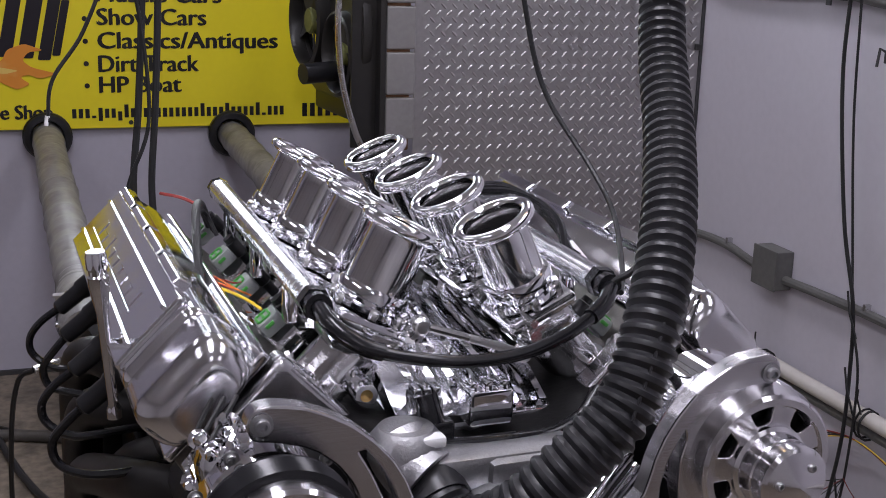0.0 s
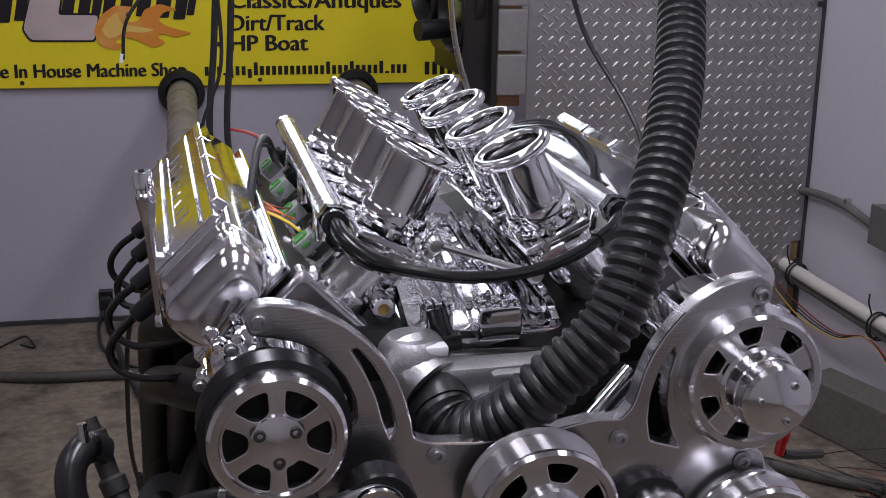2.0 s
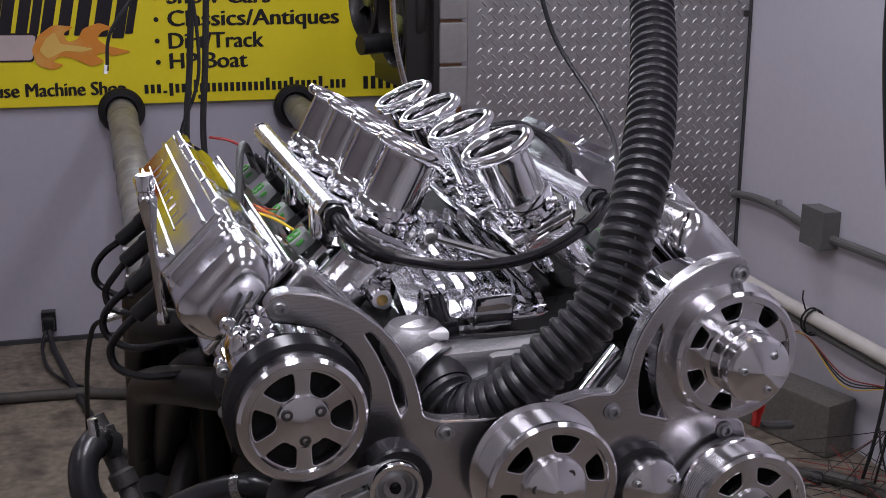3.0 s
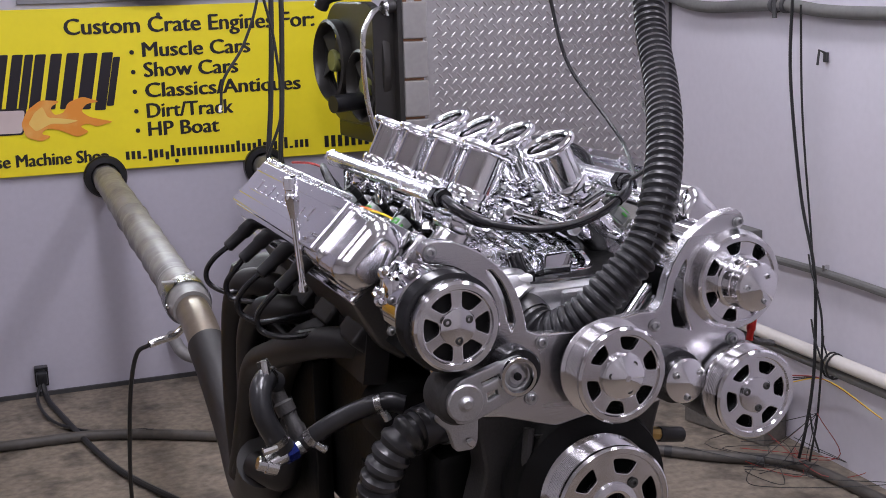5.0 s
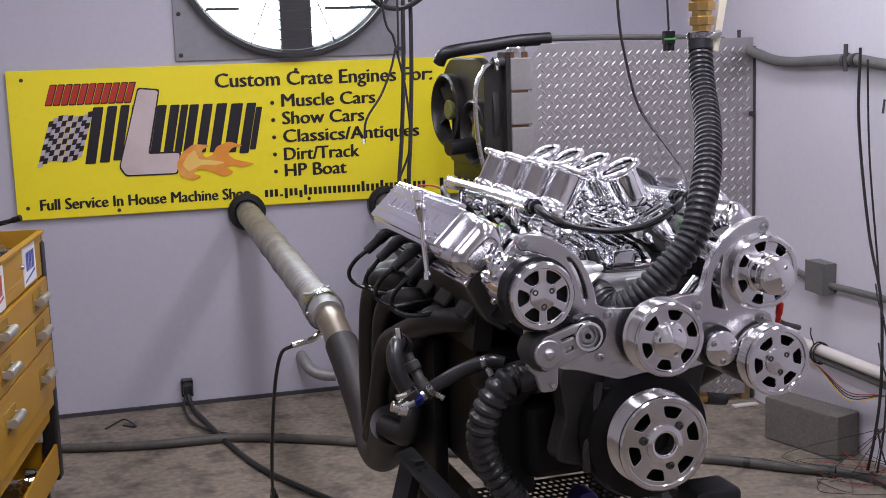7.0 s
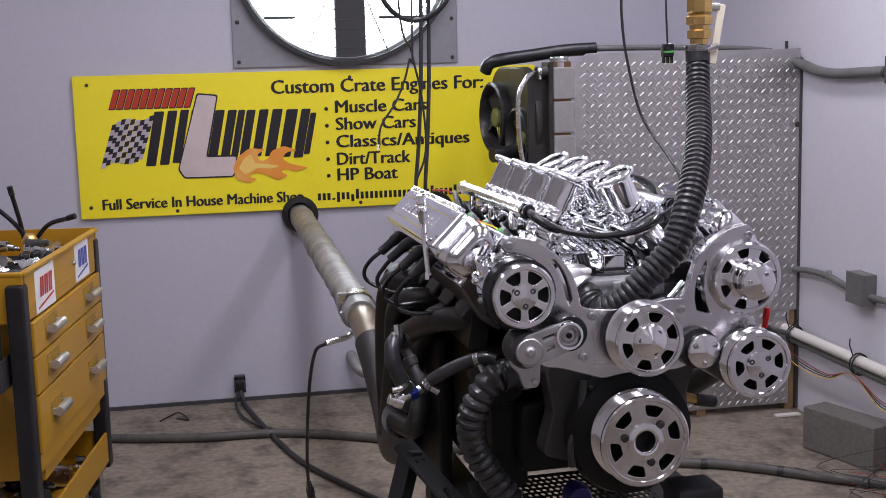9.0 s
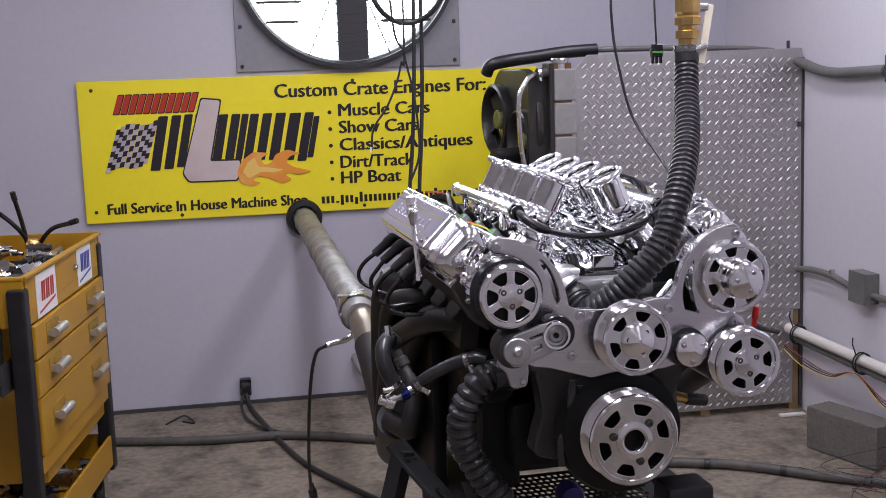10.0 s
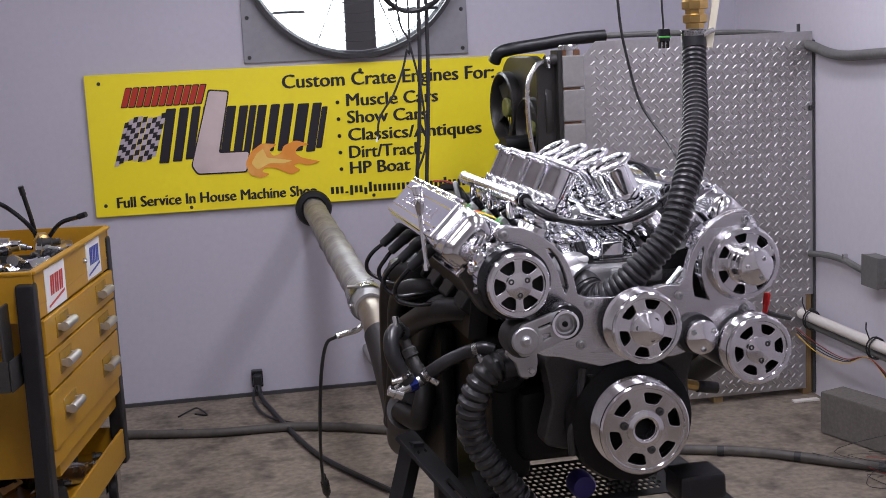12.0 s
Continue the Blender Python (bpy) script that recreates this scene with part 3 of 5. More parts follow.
# black starter and side cover below the near head
bm = bmesh.new()
box(bm, (-.195, .42, .0), (.08, .48, .28), .02)
part("side_cover", bm, IRON, engine, "black side cover")
# first box is an added sheet filling the dark under the headers; second, bell housing
bm = bmesh.new()
box(bm, (-.255, .60, -.07), (.03, .30, .36), .010)
box(bm, (-.12, .80, .03), (.40, .14, .36), .05)
part("bell_housing", bm, IRON, engine, "black bell housing at the rear with an added dark sheet")
# oil pan
bm = bmesh.new()
box(bm, (UC - .01, .44, -.025), (.34, .60, .14), .02)
part("oil_pan", bm, IRON, engine, "black oil pan")


# heads and valve covers; s = -1 for the near bank, +1 for the other
def bank_point(s, t, n, v):
    """t runs down the cover's top face, n outward from it."""
    k = math.sqrt(0.5)
    return Vector((UC + s * (0.249 + k * t - 0 * n + k * n), v, 0.394 - k * t + k * n))


def bank_prism(s, sec, v0, v1, bevel=0.0, ends=0.0):
    bm = bmesh.new()
    a = [bm.verts.new(bank_point(s, t, n, v0)) for t, n in sec]
    b = [bm.verts.new(bank_point(s, t, n, v1)) for t, n in sec]
    bm.faces.new(a)
    bm.faces.new(b)
    for k in range(len(sec)):
        j = (k + 1) % len(sec)
        bm.faces.new((a[k], a[j], b[j], b[k]))
    if bevel:
        bmesh.ops.bevel(bm, geom=bm.edges[:], offset=bevel, segments=5, profile=0.5, affect="EDGES", clamp_overlap=True)
    return bm


def rounded_nose(s):
    """The bulging front end of a cover, its corners and front edge well rounded."""
    bm = bmesh.new()
    rings = []
    for k in range(-1, 10):
        a = radians(10 * max(k, 0))
        inset, v = .024 * (1 - math.cos(a)), (.262 if k < 0 else .172 - .026 * math.sin(a))
        loop = rounded(rect(-.002 + inset, -.066 + inset * .3, .104 - inset, -.006 - inset), .026, 7)
        rings.append([bm.verts.new(bank_point(s, t, n, v)) for t, n in loop])
    for a, b in zip(rings, rings[1:]):
        for k in range(len(a)):
            j = (k + 1) % len(a)
            bm.faces.new((a[k], a[j], b[j], b[k]))
    bm.faces.new(rings[0])
    bm.faces.new(rings[-1])
    return bm


for s in (-1, 1):
    cover = part("valve_cover", bank_prism(s, [(.004, 0), (.094, 0), (.105, -.03), (.107, -.060), (-.006, -.060), (-.004, -.03)], .218, .705, .012), COVER, engine, "mirror polished valve cover")
    part("cover_nose", rounded_nose(s), NOSE, cover, "", 60)
    part("cover_top", bank_prism(s, [(.004, -.002), (.092, -.002), (.090, .007), (.006, .007)], .238, .698, .003), COVER, cover)
    for t in (.024, .070):
        bm = bank_prism(s, [(t - .0026, .006), (t + .0026, .006), (t + .0014, .0110), (t - .0014, .0110)], .246, .690)
        part("cover_rib", bm, COVER, cover)
    for k in range(9):                                  # raised plain bars where the maker's script stands
        t0 = .036 if k in (0, 6, 8) else .043
        part("raised_bar", bank_prism(s, [(t0, .006), (.056, .006), (.055, .0080), (t0 + .001, .0080)], .330 + .036 * k, .346 + .036 * k), COVER, cover)
    part("raised_bar", bank_prism(s, [(.0565, .006), (.0595, .006), (.059, .0085), (.057, .0085)], .320, .660), COVER, cover)
    for k in range(4):
        part("edge_lug", bank_prism(s, [(-.006, -.006), (.007, -.006), (.006, .010), (-.003, .009)], .272 + .106 * k, .366 + .106 * k, .002), COVER, cover)
    part("cover_flange", bank_prism(s, [(-.012, -.060), (.113, -.060), (.113, -.070), (-.012, -.070)], .170, .712, .003), COVER, cover)
    part("cylinder_head", bank_prism(s, [(-.005, -.070), (.112, -.070), (.132, -.15), (.125, -.19), (-.01, -.19)], .195, .705, .006), HEADC, engine, "dark cast cylinder head")
    for k in range(4):
        part("head_port_boss", bank_prism(s, [(.10, -.12), (.155, -.125), (.15, -.175), (.10, -.18)], .225 + .123 * k, .300 + .123 * k, .006), HEADER, engine)

# valley plate between the banks, with fins and blocks
bm = bmesh.new()
box(bm, (UC, .44, .262), (.21, .56, .04), .006)
sweep(bm, [(UC, .160, .276), (UC, .20, .294), (UC, .45, .322)], .085, shape=[(-1, -.08), (1, -.08), (1, .08), (-1, .08)])
valley = part("intake_valley", bm, CAST, engine, "polished intake valley casting")
for k in range(7):
    bm = bmesh.new()
    u = -.060 + .020 * k
    sweep(bm, [(u * 1.05, .168, .284), (u, .20, .304), (u * .92, .42, .330)], .006, shape=[(-.7, -1), (.7, -1), (.5, 1), (-.5, 1)])
    part("fin", bm, CHROME, valley)
for u, lu in ((-.062, .026), (-.002, .044)):
    bm = bmesh.new()
    box(bm, (u, .150, .298), (lu, .035, .034), .004, None)
    for q in range(3):
        box(bm, (u - lu * .35 + lu * .35 * q, .150, .317), (.008, .018, .008), .002)
    part("front_block", bm, CHROME, valley)
for s in (-1, 1):
    for k in range(4):
        bm = bmesh.new()
        c = Vector((UC + s * .118, .225 + .123 * k, .315))
        sweep(bm, smooth_path([(UC + s * .085, c.y, .372), (UC + s * .105, c.y, .335), (UC + s * .150, c.y, .290), (UC + s * .178, c.y, .268)], 5), .031, 16)
        part("intake_runner", bm, CAST, engine, "polished intake runner")
        bm = bmesh.new()
        m = Matrix.Translation((UC + s * .155, c.y, .288)) @ pose(0, 0, 0, 0, s * 45, 0)
        box(bm, (0, 0, 0), (.085, .10, .014), .004, m)
        part("runner_flange", bm, CAST, engine)

# velocity stacks on throttle bodies
LEAN_IN = 26
US = UC - .008                                          # centre plane of the stacks
for s in (-1, 1):
    for k in range(4):
        v = .225 + .123 * k
        M = Matrix.Translation((US + s * .0745, v, .389)) @ pose(0, 0, 0, 0, -s * LEAN_IN, 0)
        bm = bmesh.new()
        prof = [(.0298, 0), (.0296, .010), (.0292, .052), (.0292, .0585), (.0298, .0605)]
        for q in range(12):                             # rolled lip
            g = math.radians(-115 + 24 * q)
            prof.append((.0354 + .0064 * math.cos(g), .0670 + .0064 * math.sin(g)))
        lathe(bm, prof, None, 72)
        stack = part("intake_trumpet", bm, STACK, engine, "polished flared intake trumpet", 45)
        stack.matrix_basis = M
        inner = [(.0300, .0640), (.0290, .0620), (.0285, .0570), (.0282, .0470), (.0280, .034), (.0278, 0)]
        part("bore", lathe(bmesh.new(), inner, None, 56), BORE, stack, "satin inner bore, colour darkened for shade", 60)
        bm = bmesh.new()
        lathe(bm, [(.0285, .007), (.033, .006), (.0345, .003), (.0345, -.004), (.0315, -.006), (.0315, -.010), (.036, -.012), (.036, -.017), (.029, -.020), (.029, -.03), (.028, -.03)], None, 36)
        part("clamp_collar", bm, CHROME, stack)
        part("throttle_plate", lathe(bmesh.new(), [(0, -.002), (.0283, -.002), (.0283, -.004), (0, -.004)], None, 28), DIMCAST, stack)
        bm = bmesh.new()
        box(bm, (0, 0, -.026), (.074, .082, .014), .006, M)
        box(bm, (.0, 0, -.045), (.062, .066, .03), .01, M)
        tb = part("throttle_body", bm, CAST, engine, "polished throttle body")
        for a in range(6):
            g = 2 * math.pi * a / 6 + .4
            bm = bmesh.new()
            lathe(bm, [(0, .010), (.003, .010), (.0045, .008), (.0045, 0), (0, 0)], M @ Matrix.Translation((.034 * math.cos(g), .037 * math.sin(g), -.019)), 8)
            part("stud", bm, STEEL, tb)
        bm = bmesh.new()
        lathe(bm, [(0, .012), (.006, .012), (.0075, .008), (.0075, -.012), (0, -.012)], M @ Matrix.Translation((-s * .02, -.040, -.036)) @ FRONT, 12)
        box(bm, (-s * .012, -.048, -.032), (.028, .006, .010), .002, M)
        part("throttle_lever", bm, STEEL, tb)
        # injector with its plug
        I = Matrix.Translation((UC + s * .143, v + (.096 if s < 0 else .012), .350)) @ pose(0, 0, 0, 0, s * 40, 0)
        bm = bmesh.new()
        lathe(bm, [(0, .014), (.006, .014), (.006, .008), (.008, .007), (.008, -.012), (.006, -.014), (.006, -.03), (0, -.03)], I, 14)
        inj = part("injector", bm, RUBBER, engine, "black fuel injector")
        bm = bmesh.new()
        box(bm, (s * .020, -.004, .0), (.026, .026, .018), .003, I)
        part("injector_plug", bm, GREYPL, inj, "grey wiring plug")
        bm = bmesh.new()
        for du, dv, lu, lv in ((-.007, 0, .0035, .018), (.007, 0, .0035, .018), (0, -.008, .017, .0035), (0, .008, .017, .0035), (0, -.001, .004, .012)):
            box(bm, (s * .022 + du, -.004 + dv, .0095), (lu * .8, lv * .8, .003), .0008, I)
        box(bm, (s * .022, -.0175, .003), (.010, .0025, .004), .0008, I)
        part("plug_lock", bm, GREEN, inj, "bright green locking clip")
    # throttle shaft and linkage along each row
    bm = bmesh.new()
    sweep(bm, [(UC + s * .060, .17, .362), (UC + s * .060, .65, .362)], .0045, 10)
    part("throttle_shaft", bm, STEEL, engine)
bm = bmesh.new()
sweep(bm, [(UC - .055, .168, .372), (UC + .045, .162, .338)], .0042, 10)
link = part("linkage_rod", bm, STEEL, engine, "bright steel throttle linkage rod")
for p in ((UC - .055, .168, .372), (UC + .045, .162, .338)):
    bm = bmesh.new()
    lathe(bm, [(0, .009), (.006, .008), (.009, .004), (.009, -.004), (.006, -.008), (0, -.009)], at_front(*p), 14)
    part("rod_end", bm, STEEL, link)
rng = random.Random(4)
for s in (-1, 1):                                       # nuts, bosses and brackets crowding the bank sides
    for k in range(24):
        v = .17 + .52 * rng.random()
        u, w = UC + s * (.055 + .11 * rng.random()), 0
        w = .392 - abs(u - UC) * .42 - .02 * rng.random()
        bm = bmesh.new()
        h, r = .012 + .016 * rng.random(), .004 + .005 * rng.random()
        m = Matrix.Translation((u, v, w)) @ pose(0, 0, 0, rng.uniform(-70, 70), s * rng.uniform(-20, 80), 0)
        lathe(bm, [(0, h), (r * .7, h), (r, h * .8), (r, h * .4), (r * 1.4, h * .38), (r * 1.4, 0), (0, 0)], m, rng.choice((6, 8, 12)))
        part("fitting", bm, rng.choice((CHROME, CHROME, STEEL)), valley)

# fuel rails, with black end fittings, joined by a hose across the front
for s, ends in ((-1, ((-.157, .185, .399), (-.143, .690, .391))), (1, ((.126, .185, .396), (.139, .690, .391)))):
    a, b = Vector(ends[0]), Vector(ends[1])
    bm = sweep(bmesh.new(), [a, b], .0130, 28)
    rail = part("fuel_rail", bm, RAIL, engine, "polished tubular fuel rail")
    d = (a - b).normalized()
    bm = sweep(bmesh.new(), [a + d * .000, a + d * .014], .0150, 6)
    sweep(bm, [a + d * .014, a + d * .026], .0125, 14)
    part("rail_fitting", bm, GLOSSBLK, rail, "black anodised end fitting")
    bm = sweep(bmesh.new(), [b, b - d * .012], .0142, 8)
    part("rail_plug", bm, CHROME, rail)
    for k in range(3):
        bm = bmesh.new()
        box(bm, a.lerp(b, .15 + .33 * k) + Vector((s * .004, 0, -.026)), (.012, .018, .035), .003)
        part("rail_stand", bm, CHROME, rail)
bm = tube([(-.157, .165, .399), (-.153, .135, .391), (-.134, .120, .377), (-.108, .115, .367), (-.075, .115, .359), (-.037, .113, .354), (.014, .113, .356), (.059, .118, .367), (.090, .128, .379), (.112, .142, .388), (.126, .165, .395)], .0060, 16, 6)
hose = part("crossover_hose", bm, GLOSSBLK, engine, "glossy black fuel crossover hose")
bm = tube([(-.157, .160, .399), (-.152, .134, .390), (-.132, .119, .376), (-.113, .115, .369)], .0080, 16)
part("hose_end", bm, GLOSSBLK, hose)
bm = tube([(.126, .160, .395), (.110, .140, .387), (.090, .128, .379)], .0080, 16)
part("hose_end", bm, GLOSSBLK, hose)
# sensor, black lines and fittings in the valley
bm = tube([(-.066, .135, .318), (-.062, .128, .300), (-.054, .125, .284)], .010, 12)
box(bm, (-.055, .124, .287), (.022, .018, .022), .004)
part("sensor", bm, GLOSSBLK, engine, "black coolant sensor")
bm = tube([(-.060, .112, .276), (-.018, .106, .277), (.041, .108, .276), (.085, .125, .282), (.12, .16, .29)], .0085, 12)
part("vacuum_line", bm, GLOSSBLK, engine, "black rubber line")
bm = bmesh.new()
lathe(bm, [(0, .002), (.006, .002), (.006, .012), (.0105, .012), (.0125, .008), (.0125, -.02), (0, -.02)], at_front(-.109, .185, .307), 18)
box(bm, (-.109, .215, .30), (.036, .03, .042), .005)
g = part("thermostat_boss", bm, CHROME, engine)
bm = bmesh.new()
lathe(bm, [(0, .003), (.0065, .003), (.0065, 0), (0, 0)], at_front(-.109, .184, .307), 12)
part("brass_plug", bm, BRASS, g, "brass port")
bm = bmesh.new()
box(bm, (-.078, .085, .297), (.022, .016, .010), .003)
part("cable_tag", bm, WHITE, engine, "white plastic clip")
# blue and red trim on the front of the heads
for s in (-1, 1):
    bm = bank_prism(s, [(-.02, -.075), (.075, -.075), (.070, -.185), (-.02, -.185)], .165, .20, .008)
    part("head_front", bm, BILLET, engine, "machined head end")
bm = sweep(bmesh.new(), [(.098, .075, .312), (.110, .072, .328)], .0055, 10)
part("line_fitting", bm, REDAN, engine, "red anodised line fitting")
# ignition leads and boots
for k, v in enumerate((.332, .437, .551, .656)):
    root, tip = Vector((-.278, v - .008, .318)), Vector((-.345, v, .262))
    bm = sweep(bmesh.new(), [root, root.lerp(tip, .35), root.lerp(tip, .6), root.lerp(tip, .64), tip, tip + (tip - root) * .03], lambda i, l: (.0115, .0125, .0125, .0105, .0098, .007)[i], 14)
    boot = part("plug_boot", bm, RUBBER, engine, "dark grey spark plug boot")
    bow = (.0, .004, -.004, .006)[k]
    path = [(.004, .0, .003), (-.016 - bow, .008, -.018), (-.029 - bow, .020, -.042), (-.025 - bow, .020, -.064), (-.004, .010, -.074 - bow), (.030, .004, -.076), (.08, .0, -.070)]
    bm = tube([tip + Vector(p) for p in path], .0045, 10)
    part("ignition_lead", bm, GLOSSBLK, boot, "black ignition lead")
# tall breather tool standing on the near cover
bm = bmesh.new()
lathe(bm, [(0, .004), (.0085, .004), (.010, 0), (.010, -.012), (.0085, -.014), (.0085, -.018), (.010, -.02), (.010, -.028), (.0075, -.045), (.0055, -.055), (.0048, -.145), (.007, -.150), (.007, -.16), (0, -.16)], Matrix.Translation((-.330, .298, .421)) @ pose(0, 0, 0, 0, -4, 0), 20)
part("dipstick", bm, CHROME, engine, "polished dipstick tube with ribbed knob")
# wiring on the near fuel rail
bm = tube([(-.222, .38, .345), (-.212, .45, .362), (-.200, .53, .376), (-.186, .61, .388), (-.172, .66, .380), (-.160, .67, .350)], .0052, 10)
loom = part("wiring_loom", bm, CABLE, engine, "black wiring loom with coloured wires")
for k, (mm, r) in enumerate(((WIRE_Y, .0017), (WIRE_O, .0010), (WIRE_R, .0010), (WIRE_R, .0009), (WIRE_O, .0010))):
    pts = [(-.222 + .003 * k, .40 + .012 * k, .345), (-.213 + .002 * k, .415 + .01 * k, .351 + .002 * (k % 3)), (-.199 + .002 * k, .385 + .018 * (k % 3), .354), (-.182, .350 + .03 * (k % 3), .352), (-.170, .330 + .05 * (k % 3), .346)]
    part("coloured_wire", tube(pts, r, 6), mm, loom)
bm = tube([(-.215, .70, .388), (-.195, .66, .390), (-.175, .64, .382)], .0022, 6)
part("coloured_wire", bm, WIRE_R, loom)
for k in range(5):
    pts = [(-.216 + .006 * k, .43 + .03 * k, .345), (-.206 + .003 * k, .50 + .02 * k, .372 + .003 * k), (-.190 + .003 * k, .58 + .015 * k, .386 + .003 * (k % 2)), (-.172, .63 + .01 * k, .376), (-.160, .62 + .015 * k, .350)]
    part("loom_branch", tube(pts, .0026, 8), CABLE, loom)
for k in range(3):                                      # leads and coil on the other bank
    pts = [(.15 + .008 * k, .30, .385), (.165, .36 + .02 * k, .415), (.15, .45 + .02 * k, .425), (.10, .56, .40)]
    part("coil_lead", tube(pts, .005, 8), GLOSSBLK, loom)
bm = sweep(bmesh.new(), [(.168, .285, .378), (.166, .325, .392)], .0065, 10)
part("white_boot", bm, WHITE, loom)
for k in range(3):
    pts = [(-.262 + .01 * k, .10, .35), (-.278, .08 - .02 * k, .325), (-.265 + .012 * k, .06, .295)]
    part("pump_wire", tube(pts, .0022, 6), CABLE, loom)
# nuts and small parts crowding the steering pump
for k in range(26):
    u, v, w = -.285 + .05 * rng.random(), .03 + .06 * rng.random(), .285 + .05 * rng.random()
    bm = bmesh.new()
    r = .004 + .005 * rng.random()
    lathe(bm, [(0, .02), (r * .6, .02), (r, .016), (r, .006), (r * 1.5, .005), (r * 1.5, 0), (0, 0)], Matrix.Translation((u, v, w)) @ pose(0, 0, 0, rng.uniform(0, 100), rng.uniform(-90, 20), 0), rng.choice((6, 8, 10)))
    part("fitting", bm, CHROME, pump)

# header primaries from each port to the collector
PRIMARIES = [
    [(-.225, .270, .178), (-.272, .300, .180), (-.303, .380, .157), (-.320, .490, .116), (-.329, .575, .075), (-.330, .625, .0), (-.332, .68, -.10), (-.330, .74, -.17)],
    [(-.230, .400, .170), (-.270, .410, .165), (-.288, .46, .135), (-.294, .54, .07), (-.298, .62, -.03), (-.305, .70, -.13)],
    [(-.230, .508, .168), (-.285, .515, .180), (-.320, .560, .168), (-.328, .602, .120), (-.327, .632, .02), (-.327, .655, -.07), (-.330, .71, -.16)],
    [(-.230, .631, .168), (-.280, .632, .192), (-.314, .665, .196), (-.323, .722, .150), (-.322, .765, .05), (-.320, .785, -.05), (-.315, .80, -.15), (-.305, .83, -.20)],
    [(-.235, .64, .02), (-.275, .56, -.030), (-.298, .515, -.070), (-.310, .525, -.105), (-.335, .60, -.105)]]
for pts in PRIMARIES:
    part("header_tube", tube(pts, .0235, 18), HEADER, engine, "scorched dark steel header tube")
bm = sweep(bmesh.new(), [(-.24, .22, .17), (-.24, .70, .17)], .035, shape=[(-.5, -1), (.5, -1), (.5, 1), (-.5, 1)])
part("header_flange", bm, HEADER, engine)
for k in range(4):
    pts = [(.225, .262 + .123 * k, .165), (.29, .262 + .123 * k, .14), (.33, .33 + .1 * k, .05), (.33, .55 + .04 * k, -.08)]
    part("header_tube", tube(pts, .027, 14), HEADER, engine, "scorched dark steel header tube")


def eng(p):
    return ENG @ Vector(p)


# ---- hoses at the engine ----
pts = [eng(p) for p in ((-.078, .105, .262), (-.076, .075, .245), (-.062, .045, .232), (-.032, .018, .252), (0, .003, .287), (.055, -.002, .345), (.092, .022, .412), (.133, .078, .475), (.172, .15, .535), (.204, .225, .60), (.221, .262, .648), (.225, .272, .672))]
bm = corrugated(pts, .0282, .0122, .0036, 24, .0050)
coolant = thing("coolant_hose", bm, RUBBER, "ribbed black rubber coolant hose rising from the engine", "hose")
seam = smooth_path(pts[5:], 10)
part("mould_seam", sweep(bmesh.new(), [p + Vector((-.006, -.0262 + .0046 * k / len(seam), .0)) for k, p in enumerate(seam)], .0016, 6), RUBBER, coolant)
bm = tube([eng(p) for p in ((-.082, .125, .268), (-.078, .098, .258), (-.073, .07, .243))], .0285, 20)
part("hose_cuff", bm, RUBBER, coolant)
bm = sweep(bmesh.new(), [eng((.224, .268, .660)), eng((.225, .274, .690))], .0240, 22)
part("hose_cuff", bm, RUBBER, coolant)


def hose_clamp(a, b, r, parent):
    """A stainless band with its screw."""
    a, b = Vector(a), Vector(b)
    bm = sweep(bmesh.new(), [a, b], r, 28, caps=False)
    bmesh.ops.solidify(bm, geom=bm.faces[:], thickness=-.0012)
    d = (b - a).normalized()
    side = d.cross(Vector((0, -1, .2))).normalized()
    q = (a + b) / 2 + Vector((0, -1, 0)) * (r * .75) + side * (r * .75)
    sweep(bm, [q - side * .008 - Vector((0, 0, .004)), q + side * .014 + Vector((0, 0, .004))], .0055, 8)
    return part("hose_clamp", bm, STEEL, parent, "stainless worm-drive clamp")


hose_clamp(eng((-.083, .122, .266)), eng((-.079, .108, .261)), .0300, coolant)
hose_clamp(eng((.225, .272, .682)), eng((.225, .272, .693)), .0250, coolant)
# brass ball valve over the hose
T = Matrix.Translation(eng((.226, .268, .695)))
bm = bmesh.new()
lathe(bm, [(0, 0), (.019, 0), (.019, .010), (.025, .012), (.025, .026), (.020, .028), (.020, .036), (.027, .038), (.027, .052), (.022, .056), (.026, .062), (.026, .085), (.022, .09), (.022, .30), (0, .30)], T, 8)
valve = thing("ball_valve", bm, BRASS, "brass ball valve with a lever above the coolant hose", "valve", smooth=20)
bm = bmesh.new()
sweep(bm, [T @ Vector((.022, -.004, .07)), T @ Vector((.038, -.006, .07))], .008, 10)
part("stem", bm, STEEL, valve)
bm = bmesh.new()
box(bm, (0, 0, -.05), (.016, .005, .115), .002, T @ Matrix.Translation((.042, -.008, .068)) @ pose(0, 0, 0, 0, 10, 0))
part("lever", bm, TAG, valve, "cream coated lever")
bm = bmesh.new()
sweep(bm, [T @ Vector((0, 0, .29)), T @ Vector((0, 0, 1.22))], .021, 16)
part("supply_pipe", bm, COPPER, valve, "copper supply pipe")
# plug hanging beside the valve
bm = bmesh.new()
P0 = eng((.174, .30, .685))
box(bm, P0, (.022, .018, .026), .003)
for k in range(3):
    box(bm, P0 + Vector((-.008 + .008 * k, 0, -.018)), (.005, .008, .014), .001)
plug = thing("wiring_plug", bm, GLOSSBLK, "black wiring plug hanging on its lead", "connector")
bm = bmesh.new()
box(bm, P0 + Vector((0, -.008, -.003)), (.023, .004, .004), .001)
part("seal", bm, GREEN, plug, "green seal")
